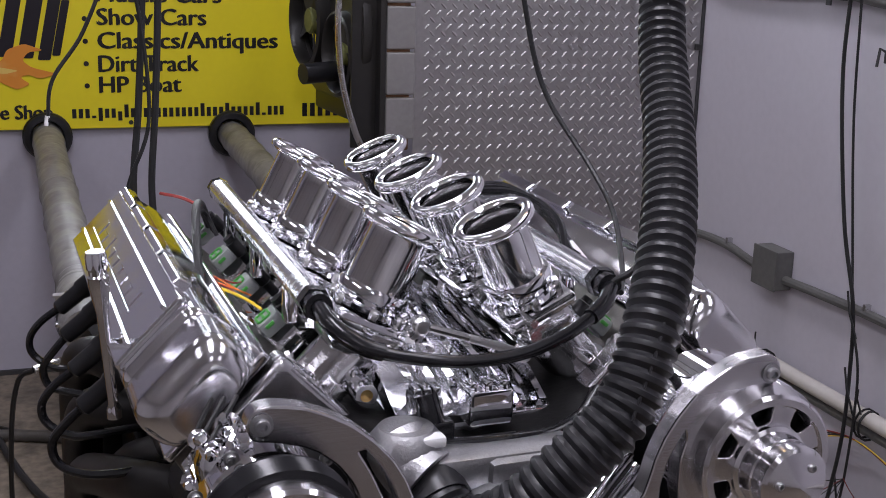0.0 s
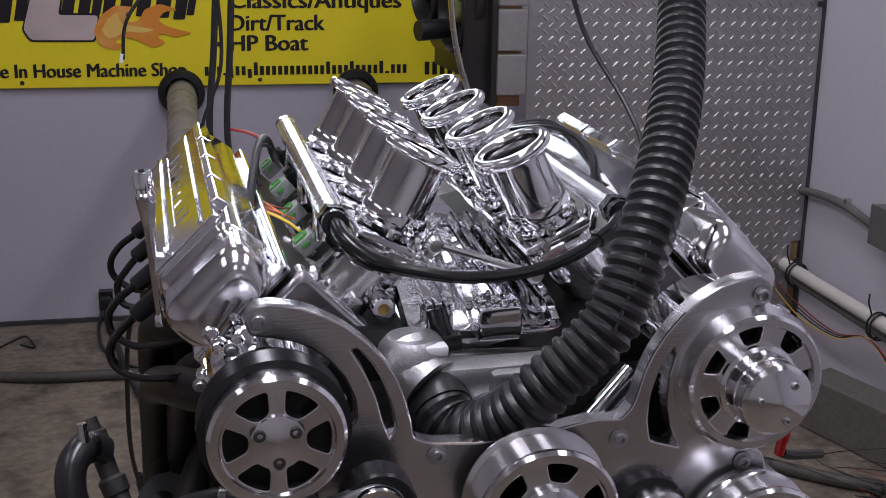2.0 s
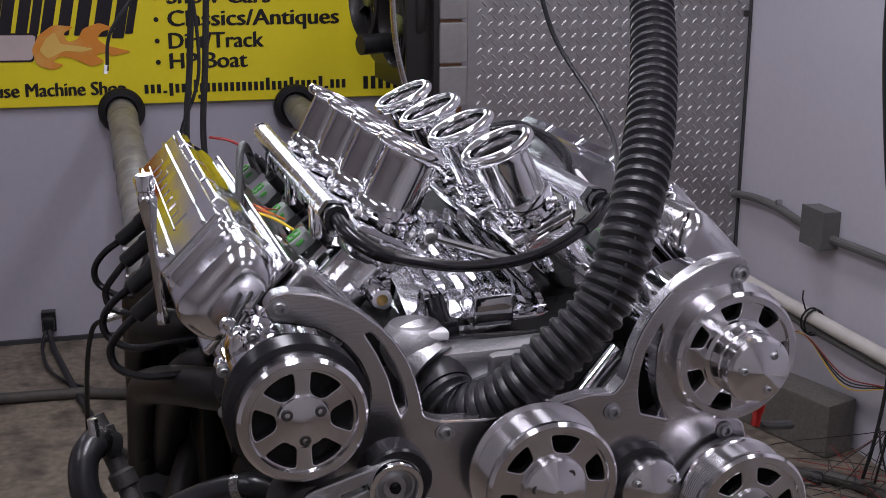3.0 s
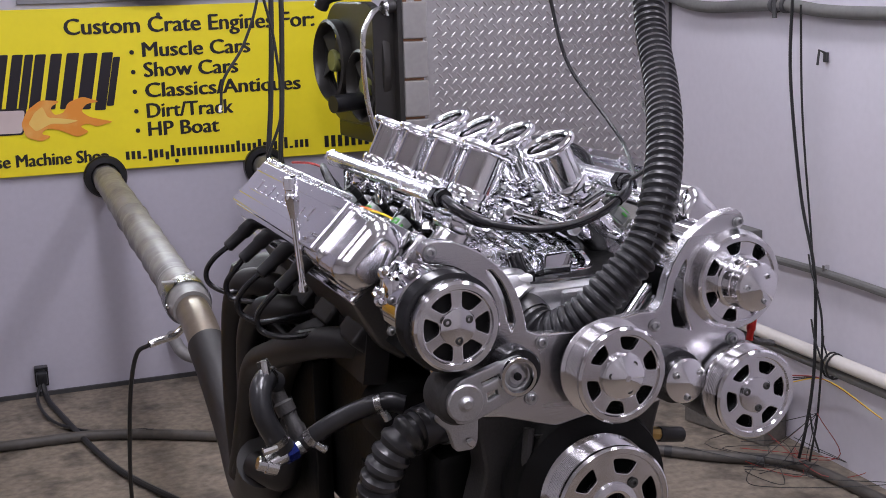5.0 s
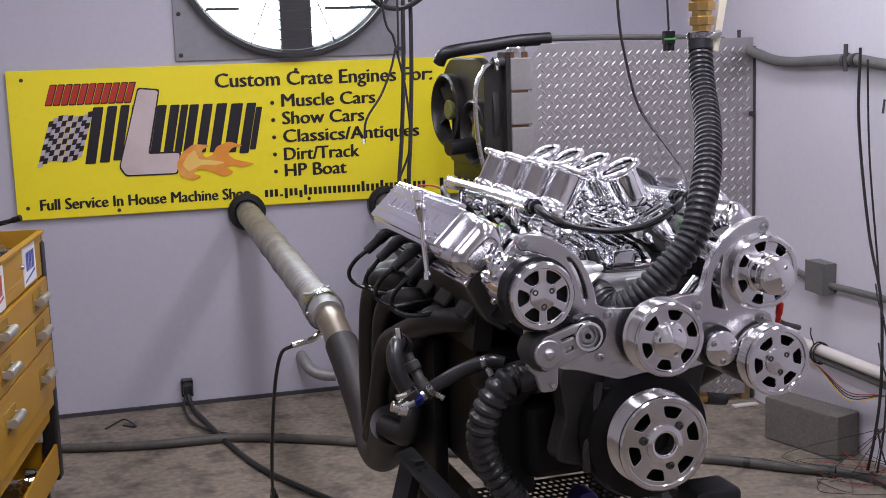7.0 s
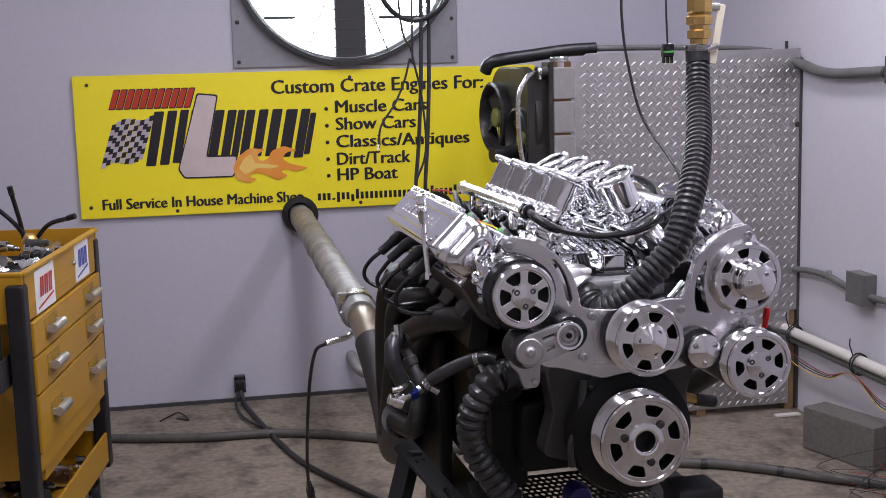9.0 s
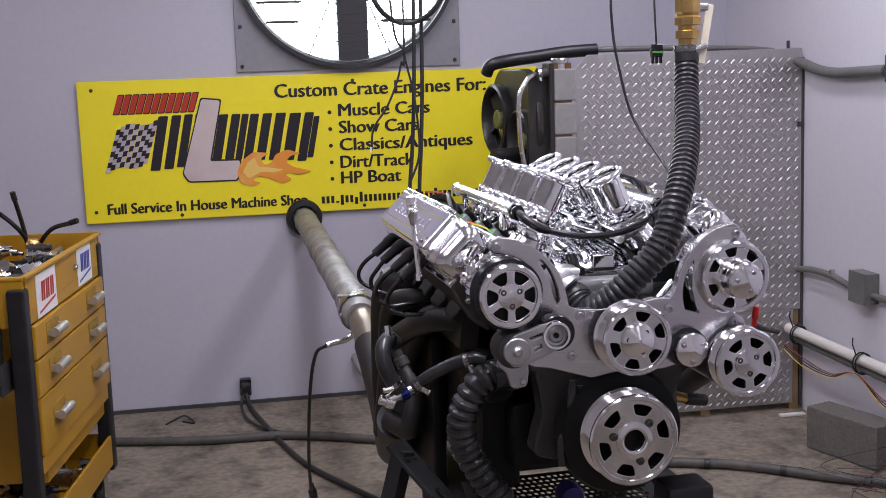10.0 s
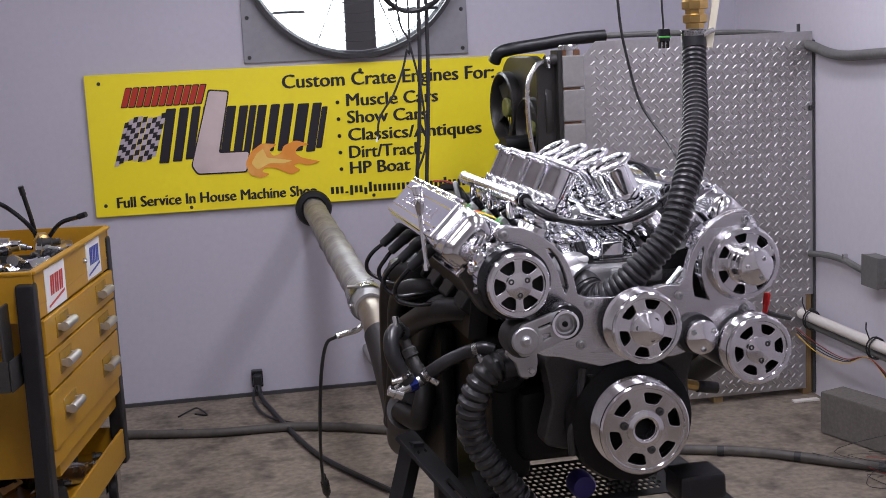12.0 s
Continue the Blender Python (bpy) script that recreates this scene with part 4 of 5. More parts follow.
part("lead", tube([P0 + Vector((0, 0, .012)), P0 + Vector((-.004, 0, .1)), P0 + Vector((.0, .02, .3)), P0 + Vector((.01, .05, 1.2))], .0022, 6), CABLE, plug)

# lower radiator hose
pts = [eng(p) for p in ((-.195, .085, .118), (-.225, .070, .126), (-.262, .066, .112), (-.286, .072, .075), (-.295, .085, .03), (-.283, .10, -.021), (-.252, .10, -.078), (-.215, .10, -.13), (-.17, .11, -.2), (-.14, .15, -.32))]
bm = corrugated(pts, .0270, .0185, .0052, 22)
lower = thing("radiator_hose", bm, HOSEBLK, "thick ribbed black hose below the engine", "hose")
part("hose_cuff", tube([eng(p) for p in ((-.19, .09, .112), (-.212, .075, .124), (-.245, .066, .120))], .0285, 20), HOSEBLK, lower)
hose_clamp(eng((-.190, .088, .114)), eng((-.20, .082, .120)), .0300, lower)

# hoses and fittings at the side
bm = sweep(bmesh.new(), [eng(p) for p in ((-.410, .19, .058), (-.387, .192, .066), (-.367, .197, .071), (-.353, .20, .076))], .0115, 14)
tee = thing("hose_tee", bm, STEEL, "plated tee fitting with clamped hoses", "fitting")
part("blue_collar", sweep(bmesh.new(), [eng((-.386, .192, .0665)), eng((-.371, .196, .070))], .0145, 8), BLUEAN, tee, "blue anodised collar")
part("branch_hose", tube([eng(p) for p in ((-.358, .20, .075), (-.322, .18, .104), (-.288, .16, .125), (-.257, .14, .137), (-.235, .13, .132))], .0130, 16), HOSEBLK, tee, "black rubber hose")
part("upper_hose", tube([eng(p) for p in ((-.382, .235, .155), (-.398, .222, .166), (-.411, .205, .155), (-.412, .192, .128), (-.400, .19, .098), (-.386, .192, .075))], .0150, 18), HOSEBLK, tee, "black rubber elbow hose")
bm = lathe(bmesh.new(), [(0, .014), (.0085, .014), (.010, .012), (.010, .002), (.0125, .001), (.0125, -.014), (0, -.014)], Matrix.Translation(eng((-.411, .19, .0575))) @ pose(0, 0, 0, 0, -70, 0), 14)
part("end_fitting", bm, STEEL, tee)
path = [eng(p) for p in ((-.396, .25, .184), (-.392, .246, .172), (-.391, .245, .170), (-.385, .237, .152), (-.384, .236, .150), (-.377, .228, .130), (-.376, .227, .127), (-.371, .222, .114), (-.370, .221, .112), (-.365, .213, .098), (-.364, .212, .095), (-.358, .205, .078))]
bm = sweep(bmesh.new(), path, lambda i, l: (.0085, .0095, .0125, .0130, .0105, .0100, .0140, .0140, .0105, .0110, .0135, .0125)[i], 14)
part("sensor_adapter", bm, DIMCAST, tee, "dull cast tee with stacked adapters")
for a, b, r in (((-.394, .228, .164), (-.400, .220, .165), .0165), ((-.398, .19, .095), (-.393, .191, .086), .0165), ((-.350, .196, .081), (-.342, .191, .088), .0145), ((-.268, .147, .133), (-.260, .142, .136), .0145)):
    hose_clamp(eng(a), eng(b), r, tee)
# brass pipe on the far side
bm = sweep(bmesh.new(), [eng((.06, .12, .055)), eng((.085, .12, .048)), eng((.0851, .12, .048)), eng((.13, .12, .035)), eng((.1301, .12, .035)), eng((.16, .12, .027))], lambda i, l: (.009, .009, .0145, .0145, .010, .010)[i], 8)
drain = thing("drain_fitting", bm, BRASS, "tarnished brass fitting on a black hose", "fitting")
part("drain_hose", tube([eng((.155, .12, .028)), eng((.175, .12, .024)), eng((.195, .122, .020))], .0115, 12), RUBBER, drain)
bm = bmesh.new()
lathe(bm, [(0, .017), (.005, .017), (.0065, .014), (.0065, -.004), (.005, -.008), (.005, -.02), (0, -.02)], Matrix.Translation(eng((.262, .05, .195))) @ pose(0, 0, 0, 0, 8, 0), 12)
redcap = thing("service_port", bm, REDAN, "red cap on a metal service port", "fitting")
part("port_line", tube([eng((.262, .05, .177)), eng((.28, .06, .168)), eng((.33, .09, .150))], .005, 8), DIMCAST, redcap)

# ---- the stand under the engine ----
stand = empty("engine_stand", "black steel dyno stand under the engine", "stand", ENG)
for s in (-1, 1):
    bm = bmesh.new()
    box(bm, (s * .215, .44, -.245), (.06, .66, .06), .006)
    part("side_rail", bm, STAND, stand)
    for v in (.18, .70):
        bm = bmesh.new()
        box(bm, (s * .215, v, -.548), (.06, .06, .546), .006)
        part("leg", bm, STAND, stand)
rail = flat([rounded(rect(0, -.03, .34, .03), .006), rounded(rect(.12, -.010, .22, .010), .006), circle(.005, 10, (.05, .012)), circle(.005, 10, (.05, -.012)), circle(.006, 10, (.29, 0))], .008, .001)
A0, A1 = Vector((-.385, .26, -.045)), Vector((-.245, .10, -.215))
ax = (A1 - A0).normalized()
ay = Vector((.55, .75, .0))
ay = (ay - ax * ay.dot(ax)).normalized()
AM = Matrix((ax, ay, ax.cross(ay))).transposed().to_4x4()
AM.translation = A0
part("slotted_arm", turned(rail, AM), STAND, stand, "slotted black steel arm")
bm = sweep(bmesh.new(), [(-.372, .25, -.06), (-.44, .24, -.30)], .016, shape=[(-1, -1), (1, -1), (1, 1), (-1, 1)])
part("strut", bm, STAND, stand)
bm = bmesh.new()
box(bm, (.0, .12, -.255), (.46, .06, .05), .006)
part("cross_beam", bm, STAND, stand)
# perforated guard
holes = []
for i in range(26):
    for j in range(9):
        holes.append(circle(.0052, 6, (-.17 + .0136 * i + (.0068 if j % 2 else 0), .02 + .0118 * j)))
guard = flat([rect(-.19, 0, .20, .125)] + holes, .003)
part("perforated_guard", turned(guard, Matrix.Translation((-.05, .22, -.215)) @ pose(0, 0, 0, 22, 0, 0)), STAND, stand, "black perforated steel guard")
bm = bmesh.new()
lathe(bm, [(0, .02), (.022, .02), (.026, .012), (.026, -.02), (0, -.02)], at_front(-.04, .24, -.185), 18)
part("blue_cap", bm, BLUEM, stand, "blue plastic cap")
bm = bmesh.new()
box(bm, (.105, .02, -.120), (.09, .08, .05), .010)
part("foot_block", bm, RUBBER, stand)
# engine oil side parts under the near bank, dark
bm = bmesh.new()
lathe(bm, [(0, 0), (.045, 0), (.05, -.01), (.05, -.09), (0, -.1)], at_front(-.21, .16, .09), 28)
part("side_pump", bm, IRON, engine, "black side pump")
bm = bmesh.new()
lathe(bm, [(0, -.06), (.04, -.06), (.045, -.05), (.045, .05), (0, .055)], pose(-.195, .30, -.06, 0, 0, 0), 24)
part("oil_filter", bm, IRON, engine, "black oil filter")

# ---- exhaust through the wall ----
def exhaust(name, ring, pts, label, tail=None):
    e = empty(name, label, "exhaust pipe")
    bm = bmesh.new()
    lathe(bm, [(.05, -.012), (.076, -.012), (.080, -.004), (.080, .030), (.074, .038), (.056, .040), (.050, .030), (.05, -.012)], Matrix.Translation(ring) @ pose(0, 0, 0, 90, 0, 0), 40)
    part("wall_ring", bm, RUBBER, e, "black rubber wall ring")
    rngp = random.Random(2)
    path = smooth_path(pts, 24)
    part("wrapped_pipe", sweep(bmesh.new(), path, lambda i, l: .0465 + .0022 * math.sin(l * 46) + .0016 * math.sin(l * 113) + .0034 * rngp.random(), 28), PIPE, e, "wrinkled grey wrapped pipe")
    return e


ex1 = exhaust("exhaust_pipe", (1.778, YB - .012, .835), [(1.778, YB + .05, .835), (1.781, 4.1, .822), (1.790, 3.5, .795), (1.800, 2.95, .768), (1.803, 2.74, .758)], "grey wrapped exhaust pipe running through the wall")
bm = sweep(bmesh.new(), [(1.803, 2.80, .760), (1.8035, 2.70, .756), (1.804, 2.63, .753), (1.8045, 2.55, .749)], lambda i, l: (.050, .056, .056, .047)[i], 28)
part("joint_sleeve", bm, PIPE, ex1)
hose_clamp((1.8035, 2.665, .755), (1.804, 2.61, .752), .0585, ex1)
for y, k in ((2.70, 0), (2.625, 1)):
    part("saddle_bolt", sweep(bmesh.new(), [(1.800 - .055 * k, y, .805), (1.835 - .055 * k, y - .01, .808)], .006, 6), STEEL, ex1)
part("plain_pipe", tube([(1.8045, 2.60, .751), (1.806, 2.48, .735), (1.808, 2.36, .70)], .041, 24), PIPE_TAN, ex1, "heat-tinted bare pipe")
part("tail_pipe", tube([(1.808, 2.38, .706), (1.812, 2.28, .665), (1.815, 2.10, .585), (1.805, 1.95, .555), (1.79, 1.80, .585), (1.775, 1.66, .66), (1.765, 1.58, .72)], .046, 24), HEADER, ex1, "dark scorched collector pipe")
ex2 = exhaust("exhaust_pipe", (2.388, YB - .012, .830), [(2.388, YB + .05, .830), (2.392, 4.0, .815), (2.42, 3.2, .77), (2.44, 2.5, .72), (2.43, 1.9, .66)], "grey wrapped exhaust pipe running through the wall")
bm = tube([(1.70, 2.595, .662), (1.73, 2.605, .667), (1.765, 2.615, .672), (1.79, 2.62, .69)], .009, 10)
probe = thing("oxygen_probe", bm, STEEL, "plated oxygen sensor with a trailing black lead", "sensor")
part("lead", tube([(1.70, 2.595, .662), (1.668, 2.62, .63), (1.648, 2.66, .50), (1.640, 2.75, .25), (1.66, 2.9, .05), (1.70, 2.96, .008), (1.76, 2.9, .008)], .0055, 8), CABLE, probe)
bm = bmesh.new()
lathe(bm, [(0, .05), (.008, .05), (.010, .03), (.014, .02), (.014, -.03), (.008, -.045), (0, -.045)], pose(1.655, 2.86, .10, 25, -8, 0), 12)
part("inline_plug", bm, GLOSSBLK, probe)
bm = tube([(1.985, YB + .02, .172), (1.986, 4.34, .168), (2.005, 4.29, .135), (2.05, 4.27, .112), (2.11, 4.26, .105)], .025, 14)
thing("drain_pipe", bm, PIPE, "short grey pipe end at the foot of the wall", "pipe")

# ---- sign ----
SX0, SX1, SZ0, SZ1, SY = 0.848, 2.86, 0.858, 1.462, YB - 0.012
bm = flat([rounded(rect(SX0, SZ0, SX1, SZ1), .004)], .010, .001)
sign = thing("sign_board", turned(bm, pose(0, SY, 0, 90, 0, 0) @ Matrix.Translation((0, 0, .010))), YELLOW, "yellow workshop sign board with black lettering", "sign")


def on_sign(name, bm, x, z, material, label="", lift=0.0):
    return part(name, turned(bm, pose(x, SY - .0105 - lift, z, 90, 0, 0) @ Matrix.Translation((0, 0, .0015))), material, sign, label, 0)


# lettering lines: text, left, baseline, right, size
for text, x, z, x1, size in (("Custom Crate Engines For:", 1.675, 1.366, 2.622, .084), ("Muscle Cars", 1.950, 1.275, 2.362, .078), ("Show Cars", 1.950, 1.200, 2.310, .078), ("Classics/Antiques", 1.950, 1.123, 2.554, .078),
                             ("Dirt/Track", 1.950, 1.046, 2.282, .078), ("HP Boat", 1.950, .976, 2.222, .078), ("Full Service In House Machine Shop", .937, .892, 1.799, .066)):
    on_sign("lettering", letters(text, size, .0015, .0052, x1 - x), x, z, INK, "black painted lettering")
for k in range(5):
    on_sign("bullet", flat([circle(.0085, 14)], .0015), 1.912, 1.294 - .0735 * k, INK)
# address line and number as plain bars
for k in range(34):
    hgt = .008 if k in (3, 30) else .044 if k in (4, 8, 20, 24, 29) else .031
    on_sign("plain_bar", flat([rect(0, 0, .0135, hgt)], .0015), 1.860 + .0212 * k, .892 - (.010 if k in (4, 7) else 0), INK)
for k in range(7):
    on_sign("plain_bar", flat([rect(0, 0, .017, .046)], .0015), 2.640 + .028 * k, .885, INK)


def slanted(w, h, cut=0.0, shear=.22):
    """A leaning block letter as a plain shape."""
    out = [(0, 0), (w, 0), (w + shear * h, h), (shear * h, h)]
    return rounded(out, .006)


# emblem: plain slanted shapes in its colours
for k in range(11):
    for w, mm, lift in ((.0290, INK, .0), (.0225, RED, .0006)):
        on_sign("emblem_block", flat([slanted(w, .086 if mm == INK else .078, shear=.32)], .0015), .987 + .0312 * k + (.003 if mm == RED else 0), 1.318 + (.004 if mm == RED else 0), mm, "", lift)
for x, z, w, h in ((1.128, 1.074, .042, .232), (1.186, 1.078, .040, .230), (1.240, 1.084, .036, .226), (1.288, 1.088, .042, .222), (1.392, 1.104, .040, .200), (1.446, 1.103, .038, .200), (1.490, 1.102, .030, .200), (1.526, 1.101, .038, .200),
                   (1.580, 1.099, .040, .202), (1.636, 1.097, .044, .204), (1.696, 1.092, .050, .206), (1.760, 1.086, .040, .212), (1.805, 1.100, .026, .180)):
    on_sign("emblem_block", flat([slanted(w, h, shear=.21)], .0015), x, z, NAVY, "", .0004)
on_sign("emblem_edge", flat([rounded([(1.262, 1.052), (1.286, 1.014), (1.500, 1.012), (1.520, 1.108), (1.392, 1.110), (1.448, 1.370), (1.358, 1.380)], .012)], .0015), 0, 0, NAVY, "", .0010)
on_sign("emblem_stroke", flat([rounded([(1.268, 1.056), (1.290, 1.020), (1.496, 1.018), (1.513, 1.101), (1.383, 1.103), (1.441, 1.364), (1.362, 1.373)], .012)], .0015), 0, 0, PALE, "pale pink emblem stroke", .0016)
flame = [(1.495, 1.05), (1.52, 1.10), (1.57, 1.135), (1.64, 1.128), (1.60, 1.105), (1.615, 1.075), (1.65, 1.085), (1.665, 1.12), (1.72, 1.14), (1.78, 1.118), (1.73, 1.112), (1.71, 1.085), (1.74, 1.062), (1.825, 1.04), (1.76, 1.025), (1.73, 1.04), (1.70, 1.03), (1.735, 1.008), (1.69, .990), (1.63, 1.02), (1.585, 1.03), (1.56, 1.01), (1.60, 1.0), (1.56, .982), (1.51, 1.0)]
on_sign("emblem_flame", flat([rounded(flame, .014)], .0015), 0, 0, FLAME, "orange flame shape", .0022)
glint = [(1.520, 1.05), (1.545, 1.09), (1.575, 1.112), (1.590, 1.07), (1.65, 1.062), (1.70, 1.052), (1.66, 1.042), (1.60, 1.047), (1.545, 1.02)]
on_sign("emblem_flame", flat([rounded(glint, .01)], .0015), 0, 0, FLAME_IN, "", .003)
# chequered flag
for i in range(9):
    for j in range(8):
        x, z = .940 + .0196 * i + .0075 * j, 1.070 + .0232 * j + .012 * math.sin(i * .75) + .0045 * i
        on_sign("flag_square", flat([[(0, 0), (.0196, .003), (.0271, .0262), (.0075, .0232)]], .0015), x, z, NAVY if (i + j) % 2 else FLAGW)
for x, z in ((.905, 1.425), (.89, .905), (1.25, .875), (2.05, .875), (2.02, 1.43)):
    bm = bmesh.new()
    lathe(bm, [(0, .003), (.006, .003), (.008, 0), (0, 0)], pose(x, SY - .011, z, 90, 0, 0), 10)
    part("screw", bm, DIMCAST, sign)

# ---- wall fan ----
fan = empty("wall_fan", "large grey exhaust fan set in the wall, shutters open to daylight", "fan", pose(2.015, YB, 1.975))
FR = .462
panel = flat([rect(-.492, -.492, .492, .492), circle(FR, 72)], .02, .002)
part("fan_panel", turned(panel, pose(0, -.012, 0, 90, 0, 0)), FRAMEG, fan, "grey sheet metal fan panel")
# ring coloured dark to carry the shading round the opening
bm = bmesh.new()
lathe(bm, [(FR + .012, .050), (FR + .030, .046), (FR + .004, .012), (FR - .004, -.02), (FR - .006, -.16), (FR + .004, -.16), (FR + .010, -.02), (FR + .012, .050)], pose(0, -.012, 0, 90, 0, 0), 72)
part("venturi_ring", bm, DARK, fan)
for x, z in ((-.47, -.47), (.47, -.47), (-.47, 0), (.47, 0), (-.47, .47), (.47, .47), (-.47, -.3), (.47, -.3)):
    bm = bmesh.new()
    lathe(bm, [(0, .006), (.006, .006), (.009, 0), (0, 0)], pose(x, -.013, z, 90, 0, 0), 8)
    part("panel_bolt", bm, DIMCAST, fan)
for k in range(9):                                      # wire guard rings
    r = .10 + .04 * k
    bm = sweep(bmesh.new(), [(r * math.cos(2 * math.pi * q / 64), -.045 + .02 * (r / FR) ** 2, r * math.sin(2 * math.pi * q / 64)) for q in range(65)], .0022, 5, caps=False)
    part("guard_ring", bm, DARK, fan)
for k in range(8):
    a = math.pi / 8 + math.pi * k / 4
    bm = sweep(bmesh.new(), [(.09 * math.cos(a), -.048, .09 * math.sin(a)), (FR * 1.03 * math.cos(a), -.022, FR * 1.03 * math.sin(a))], .0032, 6)
    part("guard_spoke", bm, DARK, fan)
for x0, x1, z in ((-.40, -.20, -.20), (-.36, -.22, -.285), (.16, .40, -.19), (.14, .36, -.29)):
    part("guard_bar", sweep(bmesh.new(), [(x0, -.030, z), (x1, -.036, z)], .0065, 6), DARK, fan)
bm = bmesh.new()
box(bm, (0.02, .03, 0), (.135, .06, .95), .006)
part("motor_mount", bm, DARK, fan, "dark upright motor mount")
bm = bmesh.new()
lathe(bm, [(0, .02), (.09, .02), (.10, .01), (.10, -.10), (0, -.10)], pose(0, -.01, 0, 90, 0, 0), 28)
part("motor", bm, FRAMEG, fan)
for k in range(5):
    a = 2 * math.pi * k / 5 + .35
    bm = flat([rounded([(.05, -.05), (.20, -.085), (.40, -.03), (.41, .07), (.22, .06), (.05, .04)], .02)], .004)
    turned(bm, pose(0, .10, 0, 90, 0, 0) @ pose(0, 0, 0, 0, 0, math.degrees(a)) @ pose(0, 0, 0, 28, 0, 0))
    if k not in (3, 4):
        part("fan_blade", bm, FRAMEG, fan)
for k in range(4):
    bm = bmesh.new()
    box(bm, (.22, .135, -.38 + .045 * k), (.40, .012, .003), .0, None)
    part("shutter_blade", bm, FRAMEG, fan)

# ---- tread plate panel with radiator before it ----
PX1, PZ1 = 3.768, 1.506
PM = pose(0, 3.608, 0, -0.7, 0, 0)


def plate_panel(name, x0, x1, z0, z1, parent=None, chamfer=0.0):
    loop = [(x0, z0), (x1, z0), (x1, z1), (x0 + chamfer, z1), (x0, z1 - chamfer)]
    bm = flat([loop if chamfer else rect(x0, z0, x1, z1)], .004, .0006)
    m = PM @ pose(0, 0, 0, 90, 0, 0)
    turned(bm, m)
    return bm, m


guard = empty("tread_plate_guard", "upright aluminium tread plate sheet leaning on a timber frame", "metal sheet")
bm, PMF = plate_panel("sheet", 2.812, PX1, .43, PZ1, chamfer=.050)
part("upper_sheet", bm, PLATE, guard, "aluminium tread plate sheet")
bm, _ = plate_panel("sheet", 2.10, PX1 - .033, .03, .428)
part("lower_sheet", bm, PLATE, guard, "aluminium tread plate sheet")
# raised lozenges, pressed in alternating directions
def lozenges(x0, x1, z0, z1):
    verts, faces = [], []
    pitch, row = .0346, .0202
    j = 0
    z = z0 + .012
    while z < z1 - .008:
        x = x0 + .012 + (pitch / 2 if j % 2 else 0)
        i = 0
        while x < x1 - .010:
            a = radians(45 if (j % 2 == 0) else -45)
            c, s = math.cos(a), math.sin(a)
            b0 = len(verts)
            for l, w, h in ((-.0135, 0, 0), (-.0055, -.0040, 0), (.0055, -.0040, 0), (.0135, 0, 0), (.0055, .0040, 0), (-.0055, .0040, 0), (-.0075, 0, .0021), (.0075, 0, .0021)):
                verts.append(PMF @ Vector((x + l * c - w * s, z + l * s + w * c, h + .0001)))
            faces += [tuple(b0 + q for q in f) for f in ((0, 1, 6), (1, 2, 7, 6), (2, 3, 7), (3, 4, 7), (4, 5, 6, 7), (5, 0, 6))]
            x += pitch
            i += 1
        z += row
        j += 1
    me = bpy.data.meshes.new("lozenges")
    me.from_pydata([tuple(v) for v in verts], [], faces)
    me.materials.append(PLATE)
    ob = new("tread_relief", me)
    ob.parent = guard
    return tagged(ob, "raised tread pattern", kind="stuff")


lozenges(2.836, PX1, .44, PZ1 - .022)
lozenges(2.11, PX1 - .033, .035, .425)
for x, z0, z1 in ((PX1 - .022, 0, .43), (2.88, 0, 1.46), (3.35, .0, 1.46)):
    bm = bmesh.new()
    box(bm, (x, .045, (z0 + z1) / 2), (.04, .07, z1 - z0), .002, PM)
    part("stud", bm, WOOD, guard, "bare timber stud")
bm = bmesh.new()
box(bm, (PX1 + .006, .020, .74), (.010, .05, 1.46), .002, PM)
part("edge_channel", bm, DARK, guard, "dark steel edge channel")
for z in (.36, .60, 1.2):
    bm = bmesh.new()
    box(bm, (PX1 - .008, -.006, z), (.02, .012, .02), .003, PM)
    part("edge_screw", bm, DIMCAST, guard)
bm = bmesh.new()
box(bm, (3.69, 3.52, .006), (.11, .03, .008), .001, None)
thing("batten_offcut", bm, PVC, "pale offcut lying on the floor by the sheet", "offcut")

# radiator with twin fans
rad = empty("radiator", "copper and grey radiator with two black electric fans", "radiator")
RX, RY = 2.722, 3.50
for k in range(4):
    bm = bmesh.new()
    box(bm, (RX, RY, 1.398 - .128 * k), (.085, .075, .120), .006)
    part("tank_section", bm, TANK, rad, "grey ribbed side tank")
bm = bmesh.new()
box(bm, (RX - .004, RY + .008, 1.20), (.070, .060, .56), .004)
part("core_side", bm, COPPER, rad)
bm = bmesh.new()
lathe(bm, [(0, .03), (.032, .03), (.036, .025), (.036, .012), (.026, .01), (.026, -.02), (0, -.02)], pose(RX - .01, RY, 1.468), 20)
part("filler_cap", bm, STEEL, rad)
bm = bmesh.new()
box(bm, (RX - .05, RY + .02, 1.20), (.02, .10, .56), .004)
part("core_frame", bm, SHROUD, rad)
# the core runs back towards the wall, fans on its near-left side
bm = bmesh.new()
CM = Matrix.Translation((RX - .058, RY + .02, 1.215)) @ pose(0, 0, 0, 0, 0, 96)
box(bm, (.25, -.004, -.02), (.46, .042, .44), .01, CM)
part("core", bm, SHROUD, rad, "dark radiator core")
bm_plate = bmesh.new()
box(bm_plate, (RX - .092, RY + .015, 1.185), (.082, .012, .52), .004)
part("frame_plate", bm_plate, SHROUD, rad, "black sheet metal end frame")
oval = [(.255 + .115 * (1 if math.cos(q) > 0 else -1) + .155 * math.cos(q), .035 + .205 * math.sin(q)) for q in [math.pi * (k + .5) / 24 for k in range(48)]]
